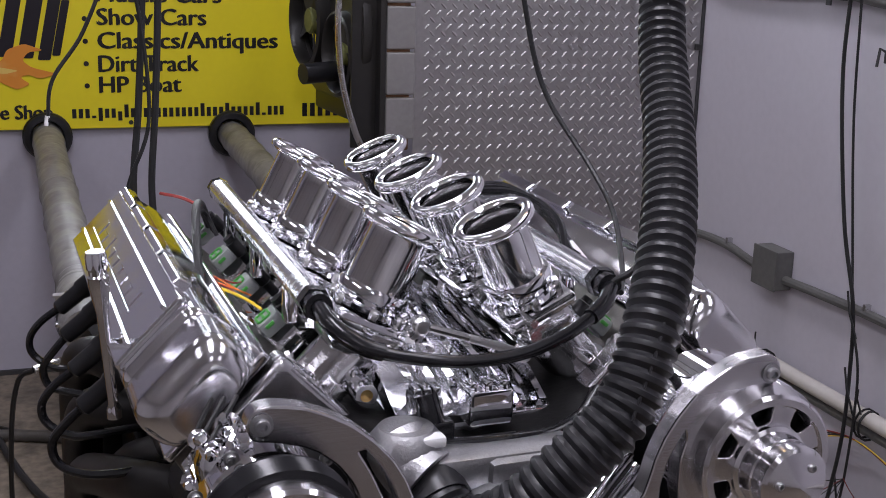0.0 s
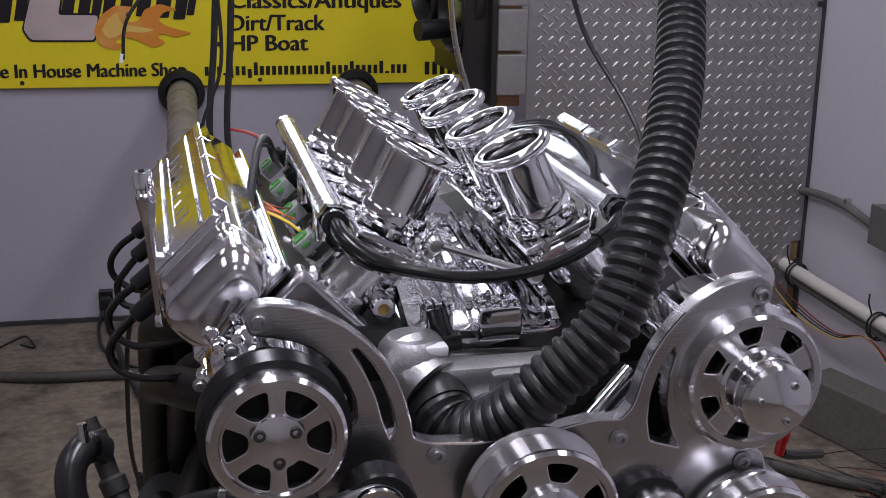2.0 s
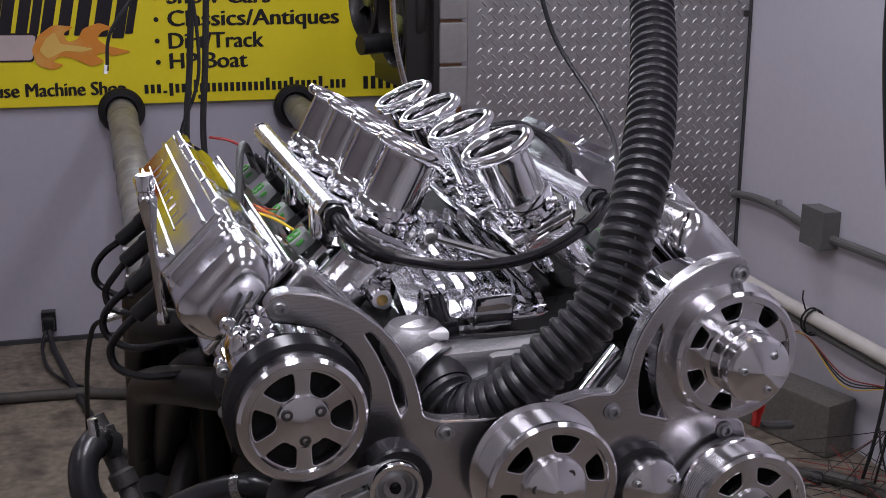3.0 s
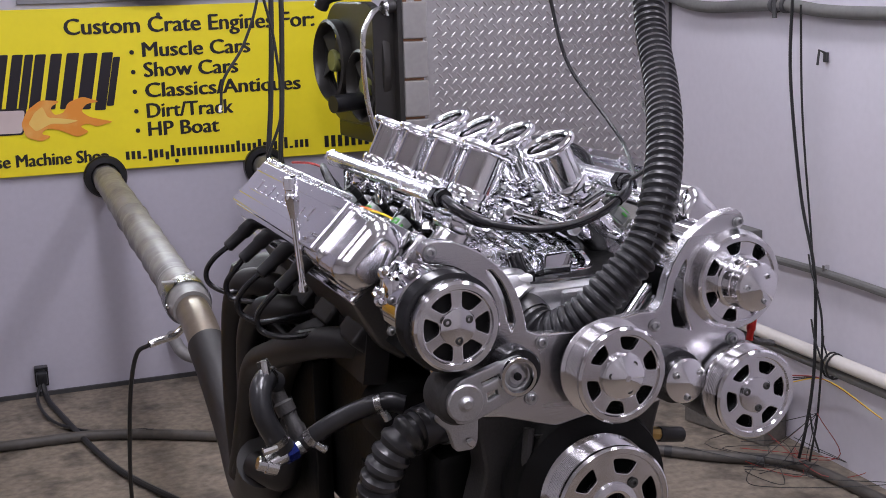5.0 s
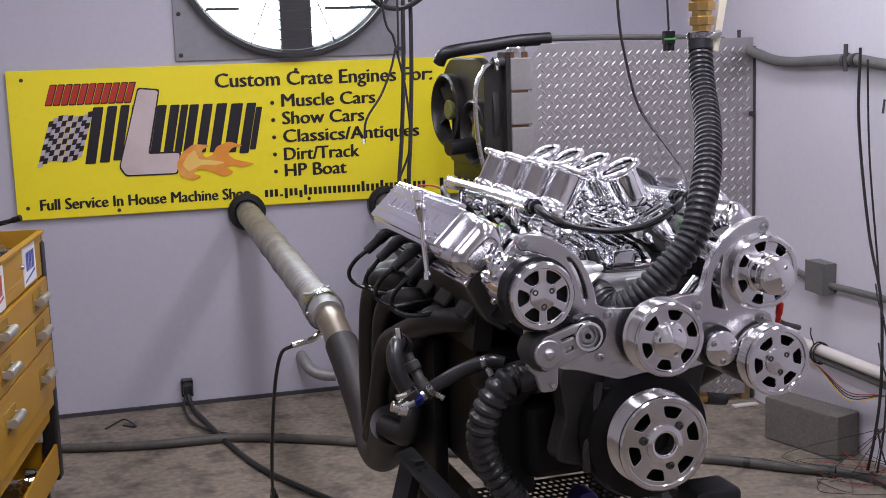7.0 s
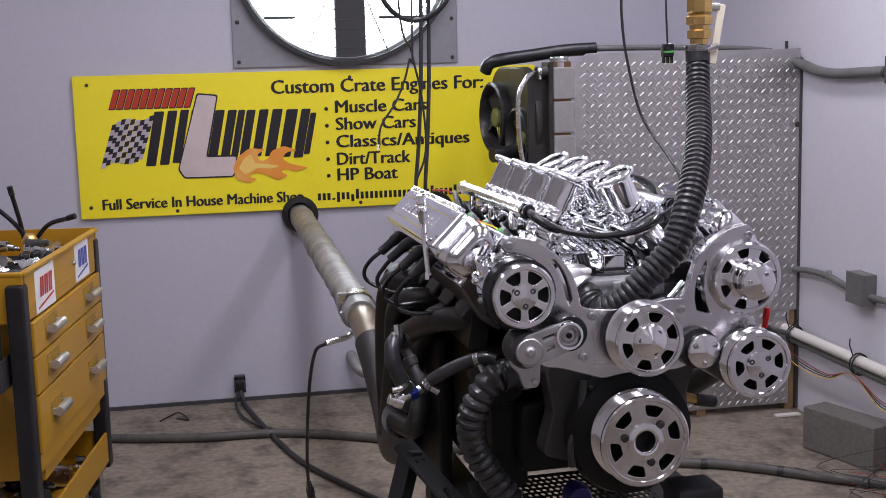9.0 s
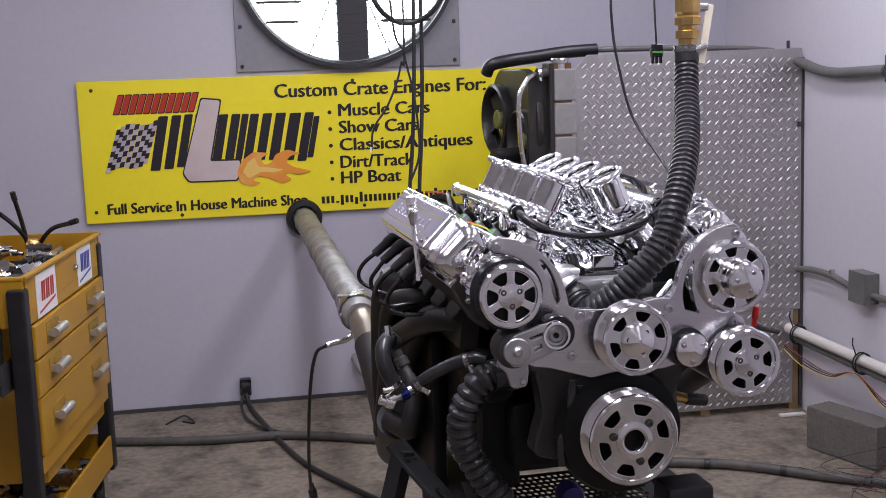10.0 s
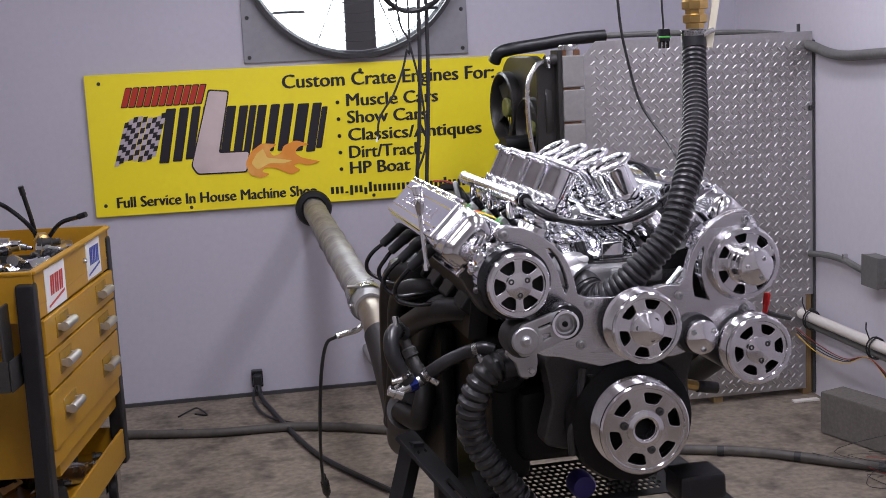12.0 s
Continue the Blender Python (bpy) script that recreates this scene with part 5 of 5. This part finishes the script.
bm = flat([oval, circle(.112, 32, (.125, -.035)), circle(.130, 32, (.390, .040))], .030, .006)
turned(bm, CM @ pose(0, .046, 0, -90, 0, 0) @ Matrix.Scale(-1, 4, (0, 1, 0)))
part("shroud", bm, SHROUD, rad, "black plastic fan shroud")
for k in range(2):
    FM = CM @ Matrix.Translation((.125 + .265 * k, .03, -.035 + .075 * k)) @ pose(0, 0, 0, -90, 0, 0) @ Matrix.Scale(1.0 + .18 * k, 4)
    bm = bmesh.new()
    lathe(bm, [(.10, .0), (.118, .0), (.124, .01), (.124, .045), (.115, .05), (.108, .04), (.108, .0)], FM, 36)
    part("fan_ring", bm, SHROUD, rad)
    bm = bmesh.new()
    lathe(bm, [(0, .035), (.03, .035), (.034, .03), (.034, 0), (0, 0)], FM, 20)
    part("fan_hub", bm, FANY, rad, "dusty yellow-green fan hub")
    for q in range(5):
        bm = flat([rounded([(.02, -.018), (.10, -.03), (.105, .02), (.02, .015)], .006)], .003)
        turned(bm, FM @ Matrix.Translation((0, 0, .02)) @ pose(0, 0, 0, 0, 0, 72 * q + 20) @ pose(0, 0, 0, 22, 0, 0))
        part("fan_blade", bm, SHROUD, rad)
bm = tube([(RX - .11, RY - .02, 1.44), (RX - .15, RY - .04, 1.42), (RX - .185, RY - .05, 1.34), (RX - .175, RY - .04, 1.15), (RX - .13, RY - .03, .98), (RX - .08, RY, .90)], .009, 10)
part("coolant_line", bm, STEEL, rad, "bright steel line")
bm = sweep(bmesh.new(), [(RX - .105, RY - .02, 1.44), (RX - .03, RY, 1.45)], .020, 12)
part("elbow", bm, DIMCAST, rad)
hose_clamp((RX - .105, RY - .02, 1.44), (RX - .09, RY - .02, 1.441), .023, rad)
bm = sweep(bmesh.new(), [(2.475, 3.62, 1.125), (2.60, 3.66, 1.13)], .030, 16)
part("lower_spout", bm, RUBBER, rad, "black capped spout")
bm = tube([(2.48, 3.74, 1.445), (2.495, 3.72, 1.478), (2.55, 3.71, 1.492), (2.67, 3.72, 1.505), (2.80, 3.72, 1.520), (2.93, 3.72, 1.526)], .025, 16)
foam = thing("insulated_line", bm, RUBBER, "black foam insulated line over the radiator", "pipe")
part("grey_end", tube([(2.91, 3.72, 1.526), (3.2, 3.73, 1.524), (3.55, 3.735, 1.512), (3.70, 3.74, 1.498)], .012, 10), CONDUIT, foam)

# ---- right wall: conduit, box, pipe, cords ----
def wall_clip(parent, x, y, z):
    bm = bmesh.new()
    box(bm, (x, y, z + .005), (.006, .020, .095), .001)
    part("clip", bm, DARK, parent)


bm = tube([(3.755, 3.745, 1.468), (3.752, 3.60, 1.448), (3.752, 3.45, 1.418), (3.752, 3.30, 1.408), (3.752, 3.10, 1.414), (3.752, 2.90, 1.418), (3.752, 2.70, 1.400), (3.752, 2.40, 1.395), (3.752, 1.6, 1.40), (3.752, .2, 1.41)], .020, 14)
conduit = thing("conduit_pipe", bm, CONDUIT, "sagging grey flexible conduit along the wall", "conduit")
wall_clip(conduit, 3.745, 3.70, 1.485)
wall_clip(conduit, 3.735, 2.93, 1.42)
for y in (2.96, 2.90):
    part("tape_band", sweep(bmesh.new(), [(3.752, y, 1.416), (3.752, y - .018, 1.417)], .0245, 14), DARK, conduit)
bm = bmesh.new()
box(bm, (3.752, 3.08, .618), (.056, .115, .115), .004)
jbox = thing("junction_box", bm, CONDUIT, "grey metal junction box on the wall", "electrical box")
bm = bmesh.new()
box(bm, (3.722, 3.08, .618), (.006, .118, .118), .002)
part("cover", bm, CONDUIT, jbox)
part("conduit_in", tube([(3.757, 3.70, .585), (3.757, 3.52, .612), (3.757, 3.35, .618), (3.757, 3.22, .604), (3.755, 3.13, .595)], .013, 10), CONDUIT, jbox)
part("conduit_out", tube([(3.757, 3.04, .592), (3.757, 2.85, .600), (3.757, 2.6, .605), (3.757, 2.2, .600), (3.757, 1.2, .59)], .013, 10), CONDUIT, jbox)
for y, z in ((3.33, .625), (2.66, .613)):
    part("strap", box(bmesh.new(), (3.757, y, z), (.02, .012, .036), .002), STEEL, jbox)
bm = sweep(bmesh.new(), [(3.715, 3.95, .350), (3.72, 3.2, .352), (3.72, 2.2, .360), (3.72, .3, .372)], .021, 16)
pvc = thing("plastic_pipe", bm, PVC, "white plastic pipe strapped along the wall", "pipe")
for y in (3.52, 3.02, 2.55, 2.1):
    bm = bmesh.new()
    for q in (0, .018):
        sweep(bm, [(3.72 + .034 * math.cos(t), y + q, .340 + .040 * math.sin(t)) for t in [2 * math.pi * k / 14 for k in range(15)]], .0032, 6, caps=False)
    sweep(bm, [(3.69, y, .375), (3.68, y + .01, .415), (3.682, y + .012, .44)], .0025, 6)
    part("zip_tie", bm, CABLE, pvc)
bm = sweep(bmesh.new(), [(3.735, 3.9, .308), (3.735, .3, .325)], .014, 10)
part("steel_conduit", bm, CONDUIT, pvc)
for k, mm in enumerate((WIRE_R, CABLE, CABLE, WIRE_Y)):
    pts = [(3.70, 3.75, .31 - .004 * k), (3.69, 3.45, .27 - .012 * k), (3.685, 3.2, .262 - .006 * k), (3.69, 3.02, .305), (3.69, 2.8, .255 - .01 * k), (3.69, 2.56, .30), (3.69, 2.3, .26)]
    part("strapped_wire", tube(pts, .0020, 6), mm, pvc)
cord = thing("extension_cord", tube([(3.705, 2.80, 1.46), (3.70, 2.79, 1.2), (3.70, 2.72, .85), (3.70, 2.645, .64), (3.695, 2.62, .48), (3.68, 2.60, .30), (3.66, 2.60, .14), (3.65, 2.62, .02)], .0052, 8), CABLE, "black cord hanging down the wall", "cord")
part("second_cord", tube([(3.71, 2.765, 1.42), (3.71, 2.74, 1.1), (3.71, 2.68, .75), (3.70, 2.64, .60), (3.69, 2.58, .46), (3.67, 2.56, .2), (3.66, 2.58, .02)], .0035, 8), CABLE, cord)
for y, z in ((2.635, .62), (2.61, .42), (2.60, .12)):
    bm = sweep(bmesh.new(), [(3.69, y - .03, z - .06), (3.685, y, z), (3.695, y + .03, z + .05)], .003, 6)
    part("tie_tail", bm, CABLE, cord)
bm = bmesh.new()
box(bm, (XR - .006, 2.72, 1.262), (.012, .014, .03), .002)
sweep(bm, [(XR - .01, 2.72, 1.275), (XR - .035, 2.715, 1.285), (XR - .04, 2.715, 1.24)], .004, 6)
thing("wall_hook", bm, DARK, "small black hook on the wall", "hook")
# tangle of thin wires on the floor
for k in range(6):
    r2 = random.Random(20 + k)
    x0, y0 = 3.55 + .12 * r2.random(), 2.35 + .4 * r2.random()
    pts = [(x0 + .22 * r2.uniform(-1, .6), y0 + .2 * r2.uniform(-1, 1), .004 + .05 * r2.random()) for q in range(6)]
    thing("loose_wire", tube([(3.66, 2.55, .20)] + pts, .0013, 5, 6), (WIRE_R, CABLE, CABLE)[k % 3], "thin loose wire curled on the floor", "wire", "loose wires")
# concrete block
bm = bmesh.new()
box(bm, (0, 0, .083), (.12, .34, .165), .008)
for v in bm.verts:
    v.co += Vector(noise.noise_vector(v.co * 18)) * .003
bk = thing("concrete_block", bm, BLOCKM, "rough grey concrete block on the floor", "block")
bk.matrix_world = pose(3.660, 2.985, 0, 0, 0, 18)

# ---- floor hoses ----
fh = thing("floor_hose", tube([(.75, 3.99, .018), (.968, 3.917, .018), (1.30, 3.835, .018), (1.65, 3.80, .018), (2.04, 3.60, .018), (2.35, 3.36, .018), (2.7, 3.15, .018), (3.00, 3.055, .018), (3.22, 2.95, .018), (3.45, 2.76, .018), (3.64, 2.60, .018), (3.70, 2.2, .018)], .0185, 12, 10), FLOORHOSE, "dirty grey hose lying across the floor", "hose")
for x, y, dx, dy in ((1.15, 3.872, .97, -.24), (1.80, 3.74, .88, -.47), (2.85, 3.095, .95, -.32), (3.10, 3.008, .92, -.39), (3.33, 2.863, .80, -.6), (3.55, 2.675, .76, -.65)):
    part("tape_mark", sweep(bmesh.new(), [(x - dx * .012, y - dy * .012, .018), (x + dx * .012, y + dy * .012, .018)], .0195, 12), CABLE, fh)
outlet = thing("floor_outlet", box(bmesh.new(), (1.478, YB - .02, .085), (.050, .04, .075), .004), GLOSSBLK, "black plug in a low wall outlet with cable", "outlet")
bm = bmesh.new()
box(bm, (1.478, YB - .055, .085), (.04, .04, .05), .008)
part("plug", bm, RUBBER, outlet)
part("power_cable", tube([(1.478, YB - .06, .07), (1.49, 4.28, .02), (1.525, 4.10, .014), (1.60, 3.72, .014), (1.68, 3.42, .014), (1.80, 3.15, .014), (1.92, 2.92, .014), (2.1, 2.6, .014)], .0105, 10), CABLE, outlet)
part("power_cable", tube([(1.47, YB - .06, .07), (1.455, 4.25, .02), (1.50, 4.02, .014), (1.62, 3.86, .014), (1.8, 3.80, .014)], .006, 8), CABLE, outlet)
thing("wire_scrap", tube([(1.13, 4.16, .004), (1.17, 4.22, .006), (1.21, 4.24, .012), (1.25, 4.15, .004), (1.20, 4.18, .004)], .0035, 6), CABLE, "bent scrap of black wire on the floor", "wire")

# ---- cables hanging from above ----
cab = thing("hanging_cable", tube([(1.865, 1.74, 2.74), (1.862, 1.74, 1.8), (1.858, 1.74, 1.5), (1.848, 1.74, 1.32), (1.838, 1.74, 1.20), (1.85, 1.73, 1.10)], .0048, 8), CABLE, "black cables hanging from the ceiling to the engine", "cable")
part("second_cable", tube([(1.882, 1.75, 2.74), (1.880, 1.75, 1.8), (1.878, 1.75, 1.5), (1.870, 1.75, 1.32), (1.862, 1.75, 1.20), (1.87, 1.74, 1.10)], .0048, 8), CABLE, cab)
part("thin_wire", tube([(1.79, 1.70, 2.74), (1.80, 1.70, 1.7), (1.83, 1.70, 1.52), (1.85, 1.70, 1.42), (1.856, 1.70, 1.30), (1.83, 1.71, 1.22), (1.82, 1.71, 1.16)], .0028, 6), CABLE, cab)
part("probe_wire", tube([(1.81, 1.60, 2.74), (1.815, 1.60, 1.62), (1.806, 1.60, 1.50), (1.778, 1.60, 1.42), (1.742, 1.60, 1.365), (1.735, 1.60, 1.318)], .0024, 6), CABLE, cab)
bm = sweep(bmesh.new(), [(1.735, 1.60, 1.325), (1.733, 1.60, 1.314)], .0028, 8)
part("probe_tip", bm, WHITE, cab)
loop = [(1.845 + .085 * math.cos(t), 1.73 + .012 * math.sin(3 * t), 1.685 + .095 * math.sin(t)) for t in [2 * math.pi * k / 28 for k in range(29)]]
thing("coiled_cable", sweep(bmesh.new(), loop, .006, 8, caps=False), CABLE, "coil of black cable hung above the engine", "cable")
thing("ceiling_cable", tube([(1.86, 1.74, 1.72), (1.93, 1.80, 1.665), (2.05, 1.9, 1.655), (2.2, 2.0, 1.72), (2.35, 2.1, 1.95), (2.4, 2.1, 2.74)], .007, 8), CABLE, "black cable looping up to the ceiling", "cable")
thing("sensor_wire", tube([(2.215, 1.42, 2.74), (2.218, 1.42, 1.75), (2.220, 1.42, 1.57), (2.238, 1.42, 1.46), (2.262, 1.41, 1.37), (2.298, 1.36, 1.295), (2.300, 1.30, 1.255), (2.262, 1.20, 1.225), (2.236, 1.15, 1.215)], .0030, 8), CABLE, "thin black wire hanging down to the engine", "wire")
thing("sensor_lead", tube([eng((.128, .16, .400)), eng((.150, .15, .42)), eng((.172, .17, .46)), eng((.20, .24, .50))], .0035, 8), CABLE, "black lead at the fuel rail end", "wire")

# ---- tool cart ----
cart = empty("tool_cart", "yellow steel tool cart with drawers and open trays", "tool cart", pose(1.000, 3.215, 0, 0, 0, -8.2))
# local: x to the side (drawer face at x = 0), y towards the camera is negative
CW, CL, CT = .56, .86, .965
POSTS = [(-.02, -.015), (-.02, -CL), (-CW, -.015), (-CW, -CL)]
for x, y in POSTS:
    bm = bmesh.new()
    box(bm, (x, y, (CT - .03 + .14) / 2), (.050, .056, CT - .03 - .14), .010)
    part("corner_post", bm, RUBBER, cart, "black corner post")
bm = bmesh.new()
box(bm, (-.004, -CL / 2, .895), (.006, CL - .03, .135), .002)
part("tray_side", bm, CARTY, cart, "yellow tray side")
bm = bmesh.new()
box(bm, (-.002, -CL / 2, CT - .003), (.022, CL, .010), .003)
part("tray_lip", bm, CARTY, cart)
bm = bmesh.new()
box(bm, (-CW / 2, -.004, .895), (CW, .006, .150), .002)
part("tray_back", bm, CARTY, cart)
bm = bmesh.new()
box(bm, (-CW / 2, -CL - .004, .895), (CW, .006, .135), .002)
box(bm, (-CW / 2, -CL, CT - .003), (CW, .022, .010), .003)
part("tray_front", bm, CARTY, cart)
bm = bmesh.new()
box(bm, (-CW / 2, -CL / 2, .865), (CW, CL, .008), .002)
part("tray_floor", bm, CARTY, cart)
bm = bmesh.new()
box(bm, (-CW, -CL / 2, .895), (.006, CL, .135), .002)
part("tray_side", bm, CARTY, cart)
for y in (-.25, -.45, -.62):
    bm = bmesh.new()
    box(bm, (-.20, y, .895), (.36, .004, .05), .001)
    part("tray_divider", bm, DIMCAST, cart)
bm = bmesh.new()
box(bm, (-.20, -.40, .882), (.36, .60, .030), .004)
part("organiser", bm, DIMCAST, cart, "grey plastic organiser")
bm = bmesh.new()
box(bm, (-CW / 2, -CL / 2 + .05, .585), (CW - .03, CL - .15, .48), .004)
part("drawer_case", bm, CARTY, cart)
DR = [(.728, .822), (.620, .722), (.455, .614)]
for z0, z1 in DR:
    bm = bmesh.new()
    box(bm, (.002, -CL / 2, (z0 + z1) / 2), (.016, CL - .06, z1 - z0), .004)
    drawer = part("drawer", bm, CARTY, cart, "yellow drawer front")
    for y in (-.20, -CL + .20):
        zc = (z0 + z1) / 2 + .005
        # flat plate, its darker yellow painted as the shade of a recess
        cupping = bmesh.new()
        box(cupping, (.0105, y, zc), (.004, .13, .062), .002)
        part("handle_recess", cupping, CART_SHADED, drawer)
        bm = sweep(bmesh.new(), [(.030, y - .055, zc), (.030, y + .055, zc)], .0135, 12)
        box(bm, (.018, y - .05, zc), (.026, .012, .020), .003)
        box(bm, (.018, y + .05, zc), (.026, .012, .020), .003)
        part("handle", bm, SATIN, drawer, "satin grey bar handle")
bm = bmesh.new()
box(bm, (-.004, -CL / 2, .425), (.012, CL - .03, .05), .003)
part("lower_rail", bm, CARTY, cart)
bm = bmesh.new()
box(bm, (-.004, -CL / 2, .215), (.010, CL - .03, .105), .003)
box(bm, (-CW / 2, -CL / 2, .17), (CW, CL, .008), .001)
box(bm, (-CW, -CL / 2, .215), (.008, CL, .10), .001)
box(bm, (-CW / 2, -.006, .215), (CW, .008, .10), .001)
part("lower_tray", bm, CARTY, cart, "yellow lower tray")
bm = bmesh.new()
box(bm, (-CW / 2 - .02, -CL - .085, .700), (CW - .08, .006, .085), .002)
box(bm, (-CW / 2 - .02, -CL - .02, .662), (CW - .08, .135, .006), .002)
for x in (-.055, -CW + .015):
    box(bm, (x, -CL - .02, .700), (.006, .135, .085), .002)
part("side_tray", bm, DIMCAST, cart, "dark grey side tray hung on the end")
bm = bmesh.new()
box(bm, (-CW / 2 - .02, -CL - .02, .690), (CW - .12, .10, .045), .012)
part("tray_tools", bm, DIMCAST, cart)
bm = bmesh.new()
box(bm, (-.075, -CL - .035, .800), (.010, .075, .17), .004)
part("tray_bracket", bm, DIMCAST, cart)
bm = bmesh.new()
lathe(bm, [(0, .010), (.007, .010), (.009, .004), (.009, 0), (0, 0)], pose(.0, -.335, .905, 0, 90, 0), 14)
part("lock", bm, STEEL, cart)


def sticker(y, z, w, h, mats, label):
    bm = bmesh.new()
    box(bm, (.0, y, z), (.002, w, h), .0005)
    s = part("sticker", bm, WHITE, cart, label)
    k = len(mats)
    for i, mm in enumerate(mats):
        yy = y - w * .34 + w * .68 * (i + .5) / k
        bm = bmesh.new()
        for q in (-.5, .5):
            a = [(.0018, yy + w * .10 * q - .004, z - h * .16), (.0018, yy + w * .10 * q + w * .06, z - h * .16), (.0018, yy + w * .10 * q + w * .10, z + h * .30), (.0018, yy + w * .10 * q + .002, z + h * .30)]
            bm.faces.new([bm.verts.new(p) for p in a])
        part("plain_bar", bm, mm, s, smooth=0)
    bm = bmesh.new()
    bm.faces.new([bm.verts.new(p) for p in ((.0018, y - w * .42, z - h * .42), (.0018, y + w * .40, z - h * .25), (.0018, y + w * .42, z - h * .18), (.0018, y - w * .42, z - h * .36))])
    part("plain_stripe", bm, mats[-1], s, smooth=0)


sticker(-.655, .890, .20, .122, (RED, RED, RED), "white sticker with red shapes")
sticker(-.215, .897, .175, .122, (BLUE, BLUE, BLUE), "white sticker with blue shapes")
for x, y in ((-.05, -.04), (-.05, -CL + .04), (-CW + .04, -.04), (-CW + .04, -CL + .04)):
    bm = bmesh.new()
    lathe(bm, [(0, .016), (.045, .016), (.058, .010), (.058, -.010), (.045, -.016), (0, -.016)], pose(x, y, .059, 0, 90, 12), 24)
    wheel = part("caster_wheel", bm, RUBBER, cart, "black rubber caster")
    bm = bmesh.new()
    box(bm, (x + .021, y, .085), (.004, .05, .085), .002)
    box(bm, (x - .021, y, .085), (.004, .05, .085), .002)
    box(bm, (x, y, .130), (.06, .07, .008), .002)
    part("caster_fork", bm, STEEL, wheel)
CMAT = cart.matrix_world.copy()
CMAT = pose(1.000, 3.215, 0, 0, 0, -8.2)


def on_cart(p):
    return CMAT @ Vector(p)


for pts, mm in (([(-.20, -.10, .88), (-.21, -.12, 1.0), (-.225, -.14, 1.10)], GLOSSBLK), ([(-.17, -.10, .885), (-.21, -.14, .99), (-.27, -.16, 1.06), (-.32, -.2, 1.10)], GLOSSBLK), ([(-.22, -.12, .88), (-.17, -.10, .95), (-.12, -.12, 1.00), (-.055, -.14, 1.02)], GLOSSBLK)):
    pts = [on_cart(p) for p in pts]
    lead = thing("ignition_cable", tube(pts, .0075, 10), mm, "loose black ignition cable sticking out of the tray", "cable", "cables in the tray")
    d = (pts[-1] - pts[-2]).normalized()
    part("cable_end", sweep(bmesh.new(), [pts[-1], pts[-1] + d * .03], .0095, 10), RUBBER, lead)
r3 = random.Random(7)
for k in range(64):
    x, y = -.06 - .30 * r3.random(), -.08 - .66 * r3.random()
    top = k < 46
    z = .898 + .03 * r3.random() if top else .176
    bm = bmesh.new()
    r, h = .009 + .012 * r3.random(), .03 + .07 * r3.random()
    m = Matrix.Translation(on_cart((x, y, z + r * 1.3))) @ pose(0, 0, 0, 90 + r3.uniform(-12, 12), 0, r3.uniform(0, 180))
    lathe(bm, [(0, h / 2), (r * .6, h / 2), (r * .6, h * .2), (r, h * .15), (r, -h * .3), (r * 1.3, -h * .32), (r * 1.3, -h / 2), (0, -h / 2)], m, r3.choice((6, 8, 12)))
    thing("loose_fitting", bm, r3.choice((STEEL, DIMCAST, BRASS, CHROME, GLOSSBLK)), "small metal fitting lying in the cart tray", "fitting", "loose fittings in the cart")
for k in range(8):
    bm = bmesh.new()
    box(bm, (0, 0, 0), (.07 + .05 * r3.random(), .06, .05 + .05 * r3.random()), .012, Matrix.Translation(on_cart((-.08 - .35 * r3.random(), -.10 - .62 * r3.random(), .215))) @ pose(0, 0, 0, r3.uniform(-15, 15), r3.uniform(-15, 15), r3.uniform(0, 90)))
    thing("engine_part", bm, (IRON, DIMCAST, STEEL, GLOSSBLK)[k % 4], "oily engine part in the lower tray", "engine part", "parts in the lower tray")
